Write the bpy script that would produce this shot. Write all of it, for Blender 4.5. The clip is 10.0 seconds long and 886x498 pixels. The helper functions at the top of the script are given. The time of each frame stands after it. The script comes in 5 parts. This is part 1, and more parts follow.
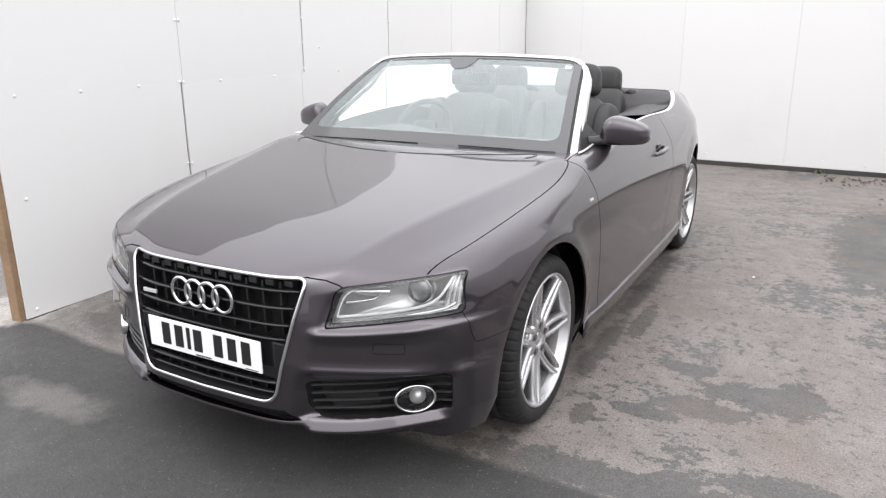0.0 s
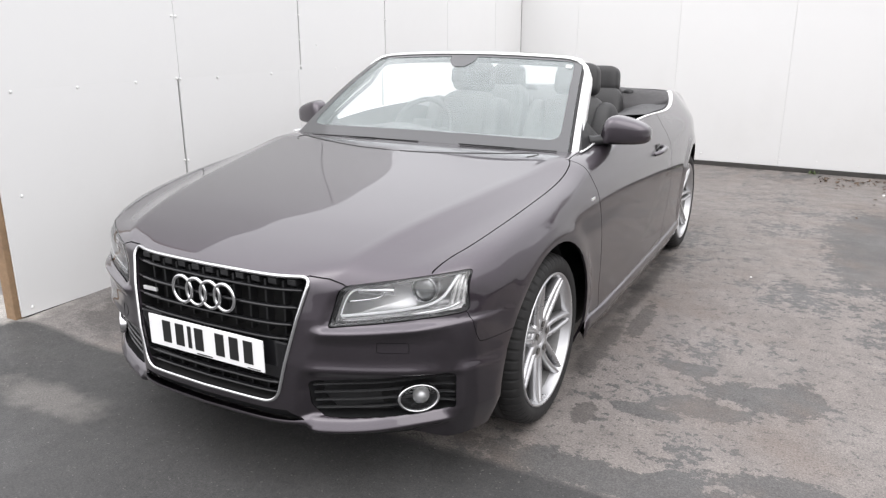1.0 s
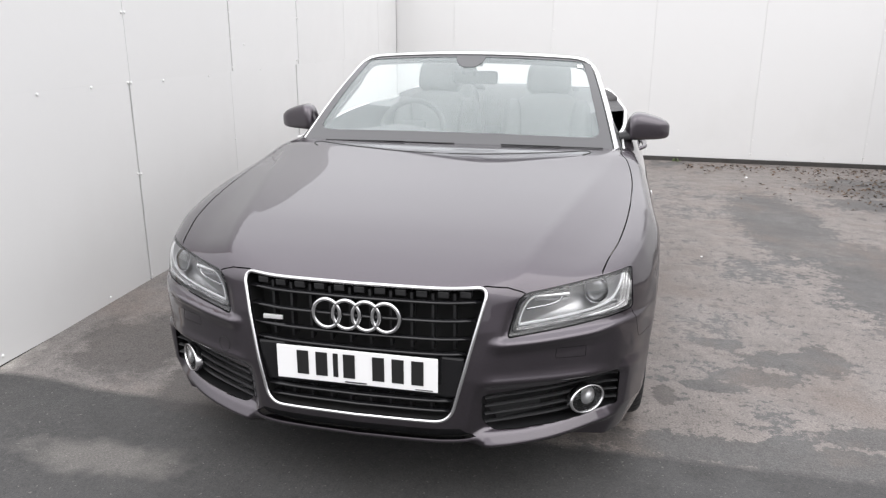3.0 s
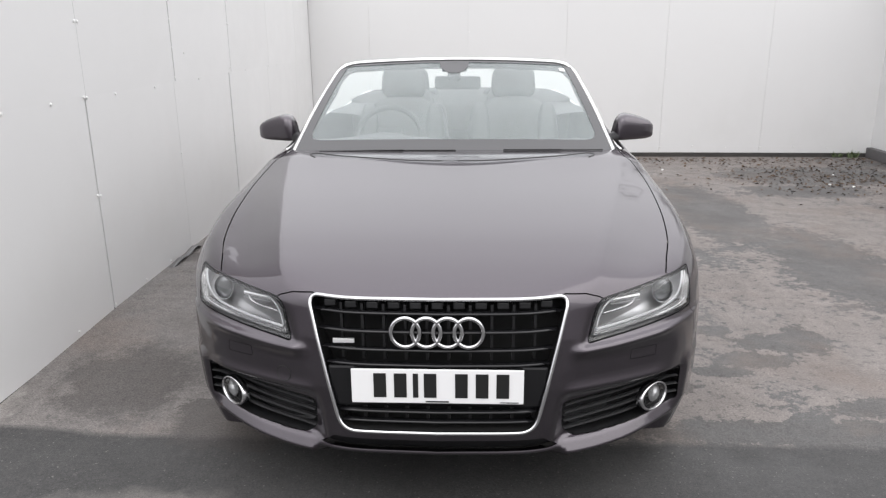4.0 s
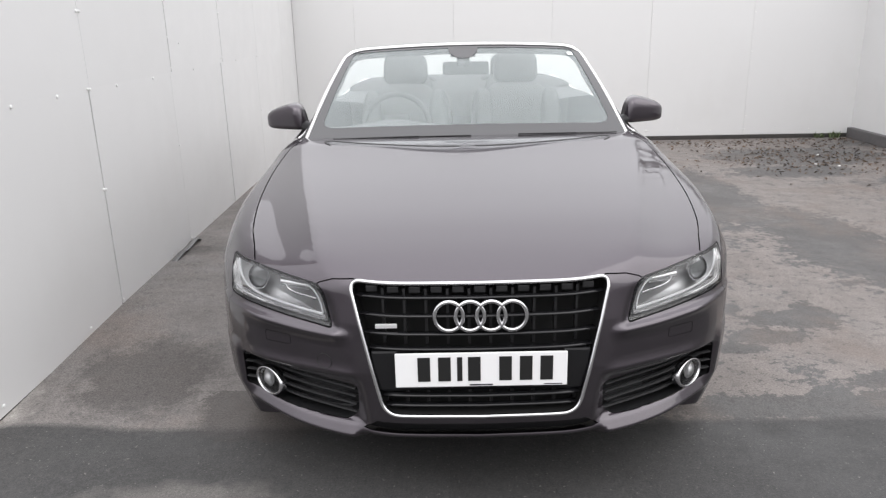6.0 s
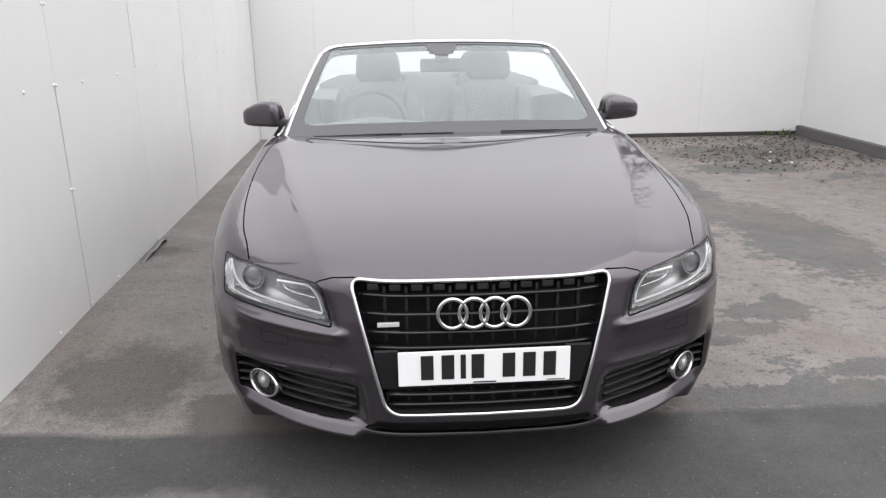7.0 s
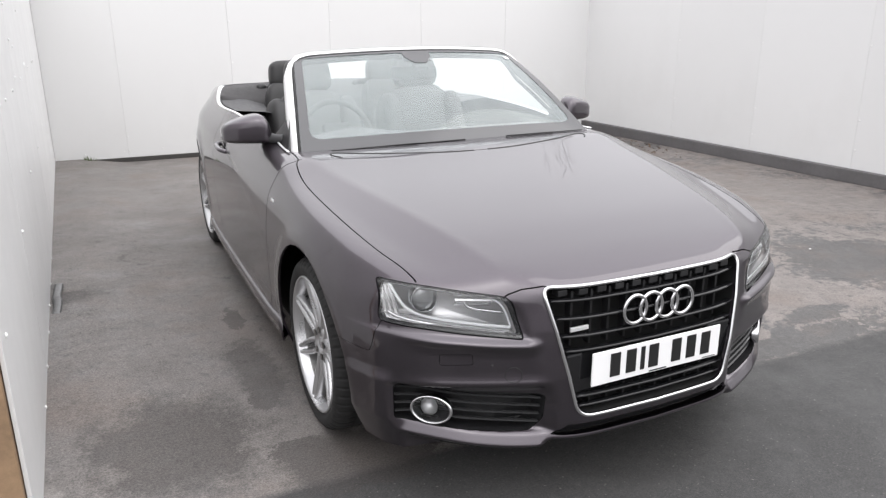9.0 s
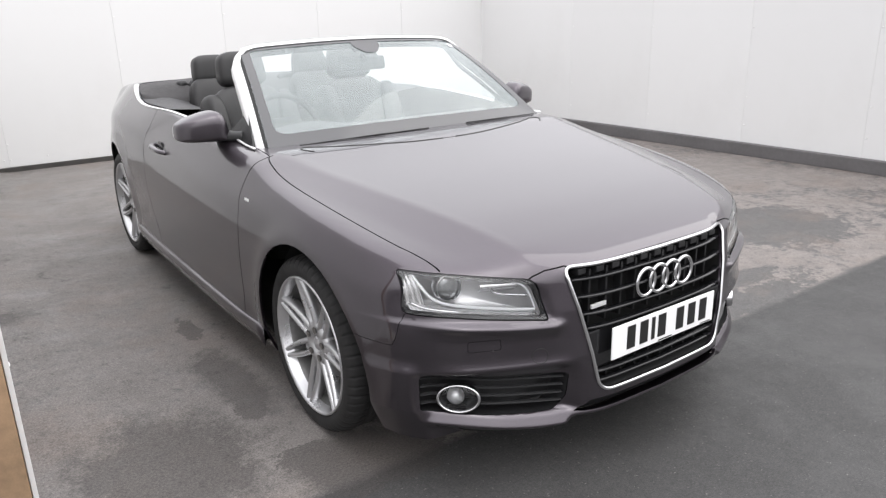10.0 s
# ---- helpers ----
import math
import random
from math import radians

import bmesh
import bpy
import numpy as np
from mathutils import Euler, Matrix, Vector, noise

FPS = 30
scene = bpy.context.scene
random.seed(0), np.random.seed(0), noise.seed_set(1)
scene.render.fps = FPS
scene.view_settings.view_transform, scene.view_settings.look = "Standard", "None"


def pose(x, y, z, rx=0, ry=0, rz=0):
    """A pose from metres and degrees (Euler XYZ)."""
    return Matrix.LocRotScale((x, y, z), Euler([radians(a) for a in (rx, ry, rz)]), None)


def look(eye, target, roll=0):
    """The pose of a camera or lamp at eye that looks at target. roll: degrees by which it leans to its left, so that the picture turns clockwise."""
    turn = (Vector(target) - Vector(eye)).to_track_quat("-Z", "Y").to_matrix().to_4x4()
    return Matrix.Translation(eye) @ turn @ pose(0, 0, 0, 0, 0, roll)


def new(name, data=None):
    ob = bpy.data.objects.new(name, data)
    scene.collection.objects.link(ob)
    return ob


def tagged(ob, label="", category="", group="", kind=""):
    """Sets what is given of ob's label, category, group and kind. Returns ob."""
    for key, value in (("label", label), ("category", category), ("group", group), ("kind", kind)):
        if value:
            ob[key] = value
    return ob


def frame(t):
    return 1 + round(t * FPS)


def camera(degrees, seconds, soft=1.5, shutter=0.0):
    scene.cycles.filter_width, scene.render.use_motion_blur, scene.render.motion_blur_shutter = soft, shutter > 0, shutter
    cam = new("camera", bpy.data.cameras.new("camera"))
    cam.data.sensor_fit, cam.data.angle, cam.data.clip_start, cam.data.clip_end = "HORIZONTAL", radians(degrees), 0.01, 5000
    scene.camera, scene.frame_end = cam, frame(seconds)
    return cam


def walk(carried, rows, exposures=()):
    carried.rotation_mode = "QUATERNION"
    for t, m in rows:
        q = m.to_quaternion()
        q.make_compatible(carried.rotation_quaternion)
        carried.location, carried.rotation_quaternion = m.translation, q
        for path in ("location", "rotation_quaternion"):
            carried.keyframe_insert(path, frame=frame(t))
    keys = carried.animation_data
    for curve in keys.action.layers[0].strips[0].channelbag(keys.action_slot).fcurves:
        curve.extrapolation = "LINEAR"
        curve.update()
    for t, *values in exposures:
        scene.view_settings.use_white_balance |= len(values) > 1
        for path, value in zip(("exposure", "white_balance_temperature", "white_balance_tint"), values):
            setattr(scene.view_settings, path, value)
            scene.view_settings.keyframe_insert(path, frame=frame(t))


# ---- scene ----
cam = camera(62.2, 10.0, soft=1.3)
EXPOSURES = [(0.0, 0.37), (2.0, 0.31), (2.5, 0.31), (3.2, 0.20), (4.0, 0.08), (5.5, 0.10), (7.0, 0.15), (7.5, 0.24), (9.0, 0.29), (10.0, 0.35)]
PATH = [
    (0, (1.831, -1.575, 1.463), (0.892, 0.1, 0.902), -0.5),
    (0.5, (1.835, -1.567, 1.463), (0.895, 0.106, 0.903), -0.6),
    (1, (1.79, -1.585, 1.46), (0.872, 0.1, 0.896), -0.1),
    (1.5, (1.605, -1.744, 1.468), (0.791, -0.005, 0.909), 0.1),
    (2, (1.35, -1.87, 1.461), (0.658, -0.077, 0.906), 0.1),
    (2.5, (1.045, -1.905, 1.471), (0.483, -0.071, 0.905), -1.3),
    (2.7, (0.917, -1.916, 1.465), (0.408, -0.066, 0.898), -0.1),
    (3.8, (0.192, -1.976, 1.478), (0.055, -0.064, 0.908), -1.5),
    (4, (0.114, -1.972, 1.491), (0.025, -0.055, 0.926), -0.5),
    (4.5, (-0.051, -1.988, 1.482), (-0.039, -0.071, 0.911), -1.0),
    (5, (-0.078, -1.991, 1.478), (-0.075, -0.076, 0.901), -0.7),
    (5.5, (-0.08, -1.99, 1.479), (-0.106, -0.078, 0.892), -1.3),
    (7, (-0.242, -1.963, 1.469), (-0.126, -0.058, 0.871), -0.8),
    (7.5, (-0.558, -1.969, 1.484), (-0.256, -0.083, 0.89), 0.4),
    (8, (-0.882, -1.845, 1.472), (-0.428, 0.012, 0.884), -1.0),
    (8.5, (-1.23, -1.741, 1.48), (-0.609, 0.067, 0.892), -0.9),
    (9, (-1.549, -1.614, 1.497), (-0.725, 0.109, 0.903), -0.3),
    (9.5, (-1.707, -1.458, 1.479), (-0.734, 0.183, 0.88), -0.3),
    (10, (-1.903, -1.383, 1.483), (-0.803, 0.169, 0.865), -1.4),
]
walk(cam, [(t, look(eye, target, roll)) for t, eye, target, roll in PATH], EXPOSURES)

# ---- world and light: an overcast sky over an open bay ----
world = bpy.data.worlds.new("overcast_sky")
scene.world = world
world.use_nodes = True
wn, wl = world.node_tree.nodes, world.node_tree.links
sky = wn.new("ShaderNodeTexSky")
sky.sky_type = "NISHITA"
sky.sun_disc = False
sky.sun_elevation, sky.sun_rotation = radians(52), radians(200)
sky.air_density, sky.dust_density, sky.ozone_density = 1.0, 6.0, 1.0
grey = wn.new("ShaderNodeHueSaturation")
grey.inputs["Saturation"].default_value = 0.12
wl.new(sky.outputs[0], grey.inputs["Color"])
veil = wn.new("ShaderNodeMix")
veil.data_type = "RGBA"
veil.inputs[0].default_value = 0.75
# an overcast sky, brighter overhead than at the horizon
up_ = wn.new("ShaderNodeSeparateXYZ")
wl.new(wn.new("ShaderNodeTexCoord").outputs["Generated"], up_.inputs[0])
shade_ = wn.new("ShaderNodeMapRange")
shade_.inputs[1].default_value, shade_.inputs[2].default_value, shade_.inputs[3].default_value, shade_.inputs[4].default_value = 0.0, 1.0, 6.6, 17.6
wl.new(up_.outputs[2], shade_.inputs[0])
cloud = wn.new("ShaderNodeVectorMath")
cloud.operation = "SCALE"
cloud.inputs[0].default_value = (1.0, 0.992, 1.028)
wl.new(shade_.outputs[0], cloud.inputs["Scale"])
wl.new(cloud.outputs[0], veil.inputs[7])
wl.new(grey.outputs[0], veil.inputs[6])
wl.new(veil.outputs[2], wn["Background"].inputs["Color"])
wn["Background"].inputs["Strength"].default_value = 0.15

sun = new("sun", bpy.data.lights.new("sun", "SUN"))
sun.data.energy, sun.data.angle, sun.data.color = 0.8, radians(60), (1.0, 0.98, 0.95)
sun.matrix_world = look((4.6, -2.4, 4.4), (0, 0, 0))


# ---- materials ----
def mat(name, base, rough=0.5, metal=0.0, **more):
    m = bpy.data.materials.new(name)
    m.use_nodes = True
    b = m.node_tree.nodes["Principled BSDF"]
    b.inputs["Base Color"].default_value = (*base, 1)
    b.inputs["Roughness"].default_value = rough
    b.inputs["Metallic"].default_value = metal
    for k, v in more.items():
        b.inputs[k.replace("_", " ")].default_value = v
    return m


def nodes_of(m):
    return m.node_tree.nodes, m.node_tree.links, m.node_tree.nodes["Principled BSDF"]


def noise_node(m, scale, detail=4.0, rough=0.6, coords="Object"):
    n, l, _ = nodes_of(m)
    tc = n.new("ShaderNodeTexCoord")
    t = n.new("ShaderNodeTexNoise")
    t.inputs["Scale"].default_value, t.inputs["Detail"].default_value, t.inputs["Roughness"].default_value = scale, detail, rough
    l.new(tc.outputs[coords], t.inputs["Vector"])
    return t


def ramp(m, src, stops):
    n, l, _ = nodes_of(m)
    r = n.new("ShaderNodeValToRGB")
    while len(r.color_ramp.elements) < len(stops):
        r.color_ramp.elements.new(0.5)
    for e, (p, c) in zip(r.color_ramp.elements, stops):
        e.position, e.color = p, (*c, 1) if len(c) == 3 else c
    l.new(src, r.inputs[0])
    return r.outputs[0]


def mix(m, fac, a, b, blend="MIX"):
    n, l, _ = nodes_of(m)
    x = n.new("ShaderNodeMix")
    x.data_type, x.blend_type = "RGBA", blend
    for sock, v in ((x.inputs[0], fac), (x.inputs[6], a), (x.inputs[7], b)):
        if isinstance(v, (int, float)):
            sock.default_value = v
        elif isinstance(v, tuple):
            sock.default_value = (*v, 1)
        else:
            l.new(v, sock)
    return x.outputs[2]


def bump(m, src, strength, dist=0.01):
    n, l, b = nodes_of(m)
    u = n.new("ShaderNodeBump")
    u.inputs["Strength"].default_value, u.inputs["Distance"].default_value = strength, dist
    l.new(src, u.inputs["Height"])
    l.new(u.outputs[0], b.inputs["Normal"])


def grained(name, base, rough, scale, amount=0.15, relief=0.1, metal=0.0, **more):
    """A surface whose colour and gloss vary at two scales, with fine relief."""
    m = mat(name, base, rough, metal, **more)
    n, l, b = nodes_of(m)
    big, fine = noise_node(m, scale * 0.08, 3), noise_node(m, scale, 5)
    dark = tuple(c * (1 - amount) for c in base)
    lite = tuple(min(1, c * (1 + amount)) for c in base)
    c1 = ramp(m, big.outputs[0], [(0.3, dark), (0.7, lite)])
    c2 = mix(m, 0.35, c1, ramp(m, fine.outputs[0], [(0.3, dark), (0.7, lite)]))
    l.new(c2, b.inputs["Base Color"])
    l.new(ramp(m, big.outputs[0], [(0.3, (rough * 0.85,) * 3), (0.7, (min(1, rough * 1.15),) * 3)]), b.inputs["Roughness"])
    if relief:
        bump(m, fine.outputs[0], relief, 0.003)
    return m


PAINT = mat("aubergine_metallic_paint", (0.04, 0.033, 0.039), 0.40, 1.0, Coat_Weight=1.0, Coat_Roughness=0.02, Coat_IOR=1.70)
_, pl, pb = nodes_of(PAINT)
flake = noise_node(PAINT, 900, 2)
dirt = noise_node(PAINT, 3.0, 6)
pl.new(mix(PAINT, ramp(PAINT, dirt.outputs[0], [(0.45, (0, 0, 0)), (0.8, (0.25, 0.25, 0.25))]),
           ramp(PAINT, flake.outputs[0], [(0.35, (0.0460, 0.0372, 0.0465)), (0.65, (0.0710, 0.0582, 0.0720))]), (0.056, 0.050, 0.056)), pb.inputs["Base Color"])
pl.new(ramp(PAINT, dirt.outputs[0], [(0.4, (0.015, 0.015, 0.015)), (0.8, (0.05, 0.05, 0.05))]), pb.inputs["Coat Roughness"])
BLACK = grained("black_textured_plastic", (0.013, 0.013, 0.014), 0.45, 300, 0.2, 0.15)
FRIT = mat("black_glass_print", (0.085, 0.085, 0.088), 0.10)
GLOSSBLACK = mat("gloss_black_plastic", (0.008, 0.008, 0.009), 0.15)
DARK = mat("dark_underbody", (0.006, 0.006, 0.006), 0.9)
CHROME = mat("brushed_chrome", (0.70, 0.70, 0.71), 0.13, 1.0)
ALU = mat("matt_anodised_aluminium", (0.93, 0.93, 0.93), 0.38, 0.7)
SILVER = grained("silver_wheel_paint", (0.50, 0.50, 0.51), 0.30, 120, 0.06, 0.0, 0.75, Coat_Weight=0.6)
RUBBER = grained("tyre_rubber", (0.011, 0.0105, 0.0105), 0.8, 60, 0.25, 0.2)
SLAT = mat("satin_black_slat", (0.03, 0.03, 0.031), 0.3)
SEAL = mat("black_rubber_seal", (0.012, 0.012, 0.012), 0.55)
LEATHER = grained("black_leather", (0.021, 0.0205, 0.021), 0.48, 80, 0.20, 0.0)
FABRIC = grained("dark_grey_soft_cover", (0.038, 0.036, 0.037), 0.7, 400, 0.2, 0.2)
DASH = grained("dark_grey_dashboard_skin", (0.05, 0.05, 0.052), 0.6, 500, 0.15, 0.2)
PLATE = mat("white_number_plate", (0.82, 0.82, 0.82), 0.3)
INK = mat("black_plate_ink", (0.012, 0.012, 0.012), 0.4)
LAMPIN = mat("lamp_bowl_silver", (0.74, 0.74, 0.75), 0.25, 0.9)
LAMPDARK = mat("lamp_bowl_dark", (0.60, 0.60, 0.61), 0.38, 0.7)
# wheel barrel in a darker grey than the rim's silver
BARREL = grained("grey_wheel_barrel", (0.20, 0.198, 0.195), 0.45, 60, 0.25, 0.0, 0.6)
DRL = mat("running_light_strip", (0.85, 0.86, 0.88), 0.25)
AMBER = mat("clear_indicator_prism", (0.80, 0.80, 0.80), 0.18, 0.75)
DISC = mat("brake_disc_steel", (0.25, 0.24, 0.23), 0.4, 1.0)


def glass(name, tint, rough=0.0, film=0.0):
    m = mat(name, tint, rough, 0.0, Transmission_Weight=1.0, IOR=1.52)
    if film:  # a thin pale film: dust, and the sky's haze painted onto the glass
        n, l, b = nodes_of(m)
        d, x = n.new("ShaderNodeBsdfDiffuse"), n.new("ShaderNodeMixShader")
        d.inputs[0].default_value = (0.70, 0.80, 0.80, 1)
        dust_haze = noise_node(m, 6, 5)
        l.new(ramp(m, dust_haze.outputs[0], [(0.3, (film * 0.8,) * 3), (0.7, (film * 1.2,) * 3)]), x.inputs[0])
        l.new(b.outputs[0], x.inputs[1])
        l.new(d.outputs[0], x.inputs[2])
        l.new(x.outputs[0], n["Material Output"].inputs[0])
    return m


LENS = glass("clear_lamp_lens", (0.97, 0.98, 0.98))
SCREEN = glass("green_tinted_windscreen_glass", (0.92, 0.96, 0.955), film=0.155)
SCREENIN = glass("windscreen_inner_face", (0.90, 0.95, 0.94))
MIRRORGLASS = mat("mirror_glass", (0.9, 0.9, 0.9), 0.02, 1.0)

WHITEPANEL = mat("white_coated_panel", (0.80, 0.80, 0.79), 0.38)
n_, l_, b_ = nodes_of(WHITEPANEL)
smear = noise_node(WHITEPANEL, 1.1, 6, 0.65)
streak = noise_node(WHITEPANEL, 4.0, 5)
info = n_.new("ShaderNodeObjectInfo")
tone = ramp(WHITEPANEL, info.outputs["Random"], [(0.0, (0.688, 0.688, 0.685)), (1.0, (0.708, 0.708, 0.705))])
l_.new(mix(WHITEPANEL, ramp(WHITEPANEL, smear.outputs[0], [(0.5, (0, 0, 0)), (0.85, (0.3, 0.3, 0.3))]), tone, (0.58, 0.575, 0.56)), b_.inputs["Base Color"])
l_.new(ramp(WHITEPANEL, streak.outputs[0], [(0.3, (0.3, 0.3, 0.3)), (0.7, (0.5, 0.5, 0.5))]), b_.inputs["Roughness"])
bump(WHITEPANEL, smear.outputs[0], 0.08, 0.03)
BOLT = mat("white_capped_fixing", (0.78, 0.78, 0.77), 0.35)
CAULK = grained("grey_joint_filler", (0.42, 0.42, 0.41), 0.8, 20, 0.15, 0.0)
GAP = mat("shadow_gap_backing", (0.10, 0.10, 0.10), 0.8)
TIMBER = grained("weathered_timber", (0.26, 0.17, 0.10), 0.75, 40, 0.35, 0.4)
KERB = grained("dark_grey_painted_plinth", (0.105, 0.10, 0.102), 0.7, 25, 0.25, 0.3)
GRIME = grained("dark_grime", (0.05, 0.047, 0.044), 0.9, 60, 0.4, 0.5)

# tarmac: worn pale screed in the bay, bare dark asphalt in front of its mouth
GROUND = mat("worn_tarmac", (0.1, 0.1, 0.1), 0.75)
n_, l_, b_ = nodes_of(GROUND)
sepg = n_.new("ShaderNodeSeparateXYZ")
geo = n_.new("ShaderNodeTexCoord")
l_.new(geo.outputs["Object"], sepg.inputs[0])


def maths(m, op, a, b=0.0, c=0.0):
    n, l, _ = nodes_of(m)
    x = n.new("ShaderNodeMath")
    x.operation = op
    for i, v in enumerate((a, b, c)):
        if isinstance(v, (int, float)):
            x.inputs[i].default_value = v
        else:
            l.new(v, x.inputs[i])
    return x.outputs[0]


def step(m, v, lo, hi):
    n, l, _ = nodes_of(m)
    x = n.new("ShaderNodeMapRange")
    x.inputs[1].default_value, x.inputs[2].default_value = lo, hi
    l.new(v, x.inputs[0])
    return x.outputs[0]


gx, gy = sepg.outputs[0], sepg.outputs[1]
patchy, blotch, fine, grit, wob, speck = noise_node(GROUND, 1.9, 9, 0.62), noise_node(GROUND, 7.5, 9, 0.68), noise_node(GROUND, 38, 7, 0.7), noise_node(GROUND, 420, 3, 0.6), noise_node(GROUND, 9, 5, 0.6), noise_node(GROUND, 23, 8, 0.72)
inside_bay = step(GROUND, maths(GROUND, "ADD", gy, maths(GROUND, "MULTIPLY", wob.outputs[0], 0.04)), 0.50, 0.545)
right_of_car = step(GROUND, gx, -0.6, 0.9)
broad = noise_node(GROUND, 0.55, 3, 0.5)
worn = maths(GROUND, "MULTIPLY_ADD", patchy.outputs[0], 0.55, maths(GROUND, "MULTIPLY", broad.outputs[0], 0.45))
worn = maths(GROUND, "ADD", worn, maths(GROUND, "MULTIPLY_ADD", blotch.outputs[0], 0.30, -0.15))
worn = maths(GROUND, "ADD", worn, maths(GROUND, "MULTIPLY_ADD", speck.outputs[0], 0.70, -0.35))


def stain(cx, cy, rx, ry, soft=0.5):
    """How far a point lies inside a ragged stain."""
    dx = maths(GROUND, "MULTIPLY_ADD", gx, 1 / rx, -cx / rx)
    dy = maths(GROUND, "MULTIPLY_ADD", gy, 1 / ry, -cy / ry)
    d = maths(GROUND, "SQRT", maths(GROUND, "ADD", maths(GROUND, "MULTIPLY", dx, dx), maths(GROUND, "MULTIPLY", dy, dy)))
    d = maths(GROUND, "ADD", d, maths(GROUND, "MULTIPLY_ADD", blotch.outputs[0], 2.2, -1.1))
    return step(GROUND, d, 1.0 + soft / 2, 1.0 - soft / 2)


def ragged(cx, cy, rx, ry, wild=0.9):
    """Inside 1, outside 0, with a finely torn edge."""
    dx = maths(GROUND, "MULTIPLY_ADD", gx, 1 / rx, -cx / rx)
    dy = maths(GROUND, "MULTIPLY_ADD", gy, 1 / ry, -cy / ry)
    d = maths(GROUND, "SQRT", maths(GROUND, "ADD", maths(GROUND, "MULTIPLY", dx, dx), maths(GROUND, "MULTIPLY", dy, dy)))
    d = maths(GROUND, "ADD", d, maths(GROUND, "MULTIPLY_ADD", tear, wild * 2, -wild))
    return step(GROUND, d, 1.05, 0.95)


# where the screed has worn off: a broad strip through the bay and some torn patches
tear = maths(GROUND, "MULTIPLY_ADD", patchy.outputs[0], 0.50, maths(GROUND, "MULTIPLY_ADD", blotch.outputs[0], 0.70, maths(GROUND, "MULTIPLY_ADD", speck.outputs[0], 1.1, -0.65)))
gone = ragged(2.12, 4.25, 0.36, 1.25)
for at in ((2.50, 2.75, 0.42, 0.95), (2.85, 1.30, 0.55, 0.50), (1.64, 1.46, 0.26, 0.13), (1.44, 1.26, 0.20, 0.09), (1.24, 1.13, 0.14, 0.06), (1.78, 1.52, 0.10, 0.20), (1.80, 0.80, 0.22, 0.08), (1.32, 1.62, 0.12, 0.07), (1.40, 0.60, 0.75, 0.11), (3.3, 5.1, 0.7, 0.30), (3.7, 5.9, 1.0, 0.55)):
    gone = maths(GROUND, "MAXIMUM", gone, ragged(*at))
pale = step(GROUND, maths(GROUND, "ADD", worn, maths(GROUND, "MULTIPLY", right_of_car, 0.02)), 0.440, 0.452)
pale = maths(GROUND, "MULTIPLY", pale, maths(GROUND, "SUBTRACT", 1.0, maths(GROUND, "MULTIPLY", gone, 0.9)))
old = maths(GROUND, "MULTIPLY", pale, maths(GROUND, "MAXIMUM", inside_bay, 0.06))
old = maths(GROUND, "MULTIPLY", old, maths(GROUND, "MULTIPLY_ADD", right_of_car, 0.6, 0.4))


bare = ramp(GROUND, fine.outputs[0], [(0.3, (0.064, 0.063, 0.063)), (0.7, (0.100, 0.098, 0.097))])
screed = ramp(GROUND, blotch.outputs[0], [(0.3, (0.142, 0.128, 0.121)), (0.7, (0.220, 0.200, 0.188))])
asphalt = ramp(GROUND, fine.outputs[0], [(0.3, (0.037, 0.037, 0.038)), (0.7, (0.059, 0.058, 0.057))])
tear_l = maths(GROUND, "MULTIPLY_ADD", noise_node(GROUND, 2.6, 8, 0.66).outputs[0], 0.65, maths(GROUND, "MULTIPLY", speck.outputs[0], 0.35))
bare = mix(GROUND, maths(GROUND, "MULTIPLY_ADD", right_of_car, -0.6, 0.6), bare, ramp(GROUND, tear_l, [(0.38, (0.162, 0.150, 0.143)), (0.50, (0.226, 0.213, 0.206)), (0.62, (0.290, 0.275, 0.267))]))
bay = mix(GROUND, old, bare, screed)
flecks = step(GROUND, maths(GROUND, "MULTIPLY_ADD", speck.outputs[0], 0.6, maths(GROUND, "MULTIPLY", noise_node(GROUND, 55, 6, 0.7).outputs[0], 0.4)), 0.452, 0.430)
bay = mix(GROUND, maths(GROUND, "MULTIPLY", flecks, maths(GROUND, "MULTIPLY_ADD", right_of_car, 0.5, 0.12)), bay, (0.072, 0.068, 0.066))
pits = step(GROUND, speck.outputs[0], 0.37, 0.42)
bay = mix(GROUND, maths(GROUND, "MULTIPLY_ADD", pits, 0.5, 0.5), (0.09, 0.088, 0.086), bay)
rust = maths(GROUND, "MULTIPLY", step(GROUND, noise_node(GROUND, 1.3, 7, 0.7).outputs[0], 0.50, 0.68), 0.55)
bay = mix(GROUND, rust, bay, (0.150, 0.118, 0.100))
drops = step(GROUND, noise_node(GROUND, 5.2, 9, 0.75).outputs[0], 0.385, 0.365)
bay = mix(GROUND, maths(GROUND, "MULTIPLY", drops, 0.6), bay, (0.050, 0.047, 0.045))
chips = step(GROUND, noise_node(GROUND, 60, 3, 0.6).outputs[0], 0.66, 0.70)
asphalt = mix(GROUND, maths(GROUND, "MULTIPLY", chips, 0.45), asphalt, (0.22, 0.21, 0.20))
col = mix(GROUND, inside_bay, asphalt, bay)
# damp patches by the wall; thin darker strips along the sills and front wheels
damp_and_strips = maths(GROUND, "MAXIMUM", stain(-1.40, 0.95, 0.30, 0.34), maths(GROUND, "MAXIMUM", stain(-1.75, 2.66, 0.13, 0.10), maths(GROUND, "MAXIMUM", stain(-0.85, 0.62, 0.30, 0.16), maths(GROUND, "MAXIMUM", stain(-1.02, 1.45, 0.10, 0.35), maths(GROUND, "MAXIMUM", stain(0.89, 1.66, 0.055, 0.42), stain(0.86, 2.65, 0.05, 0.5))))))
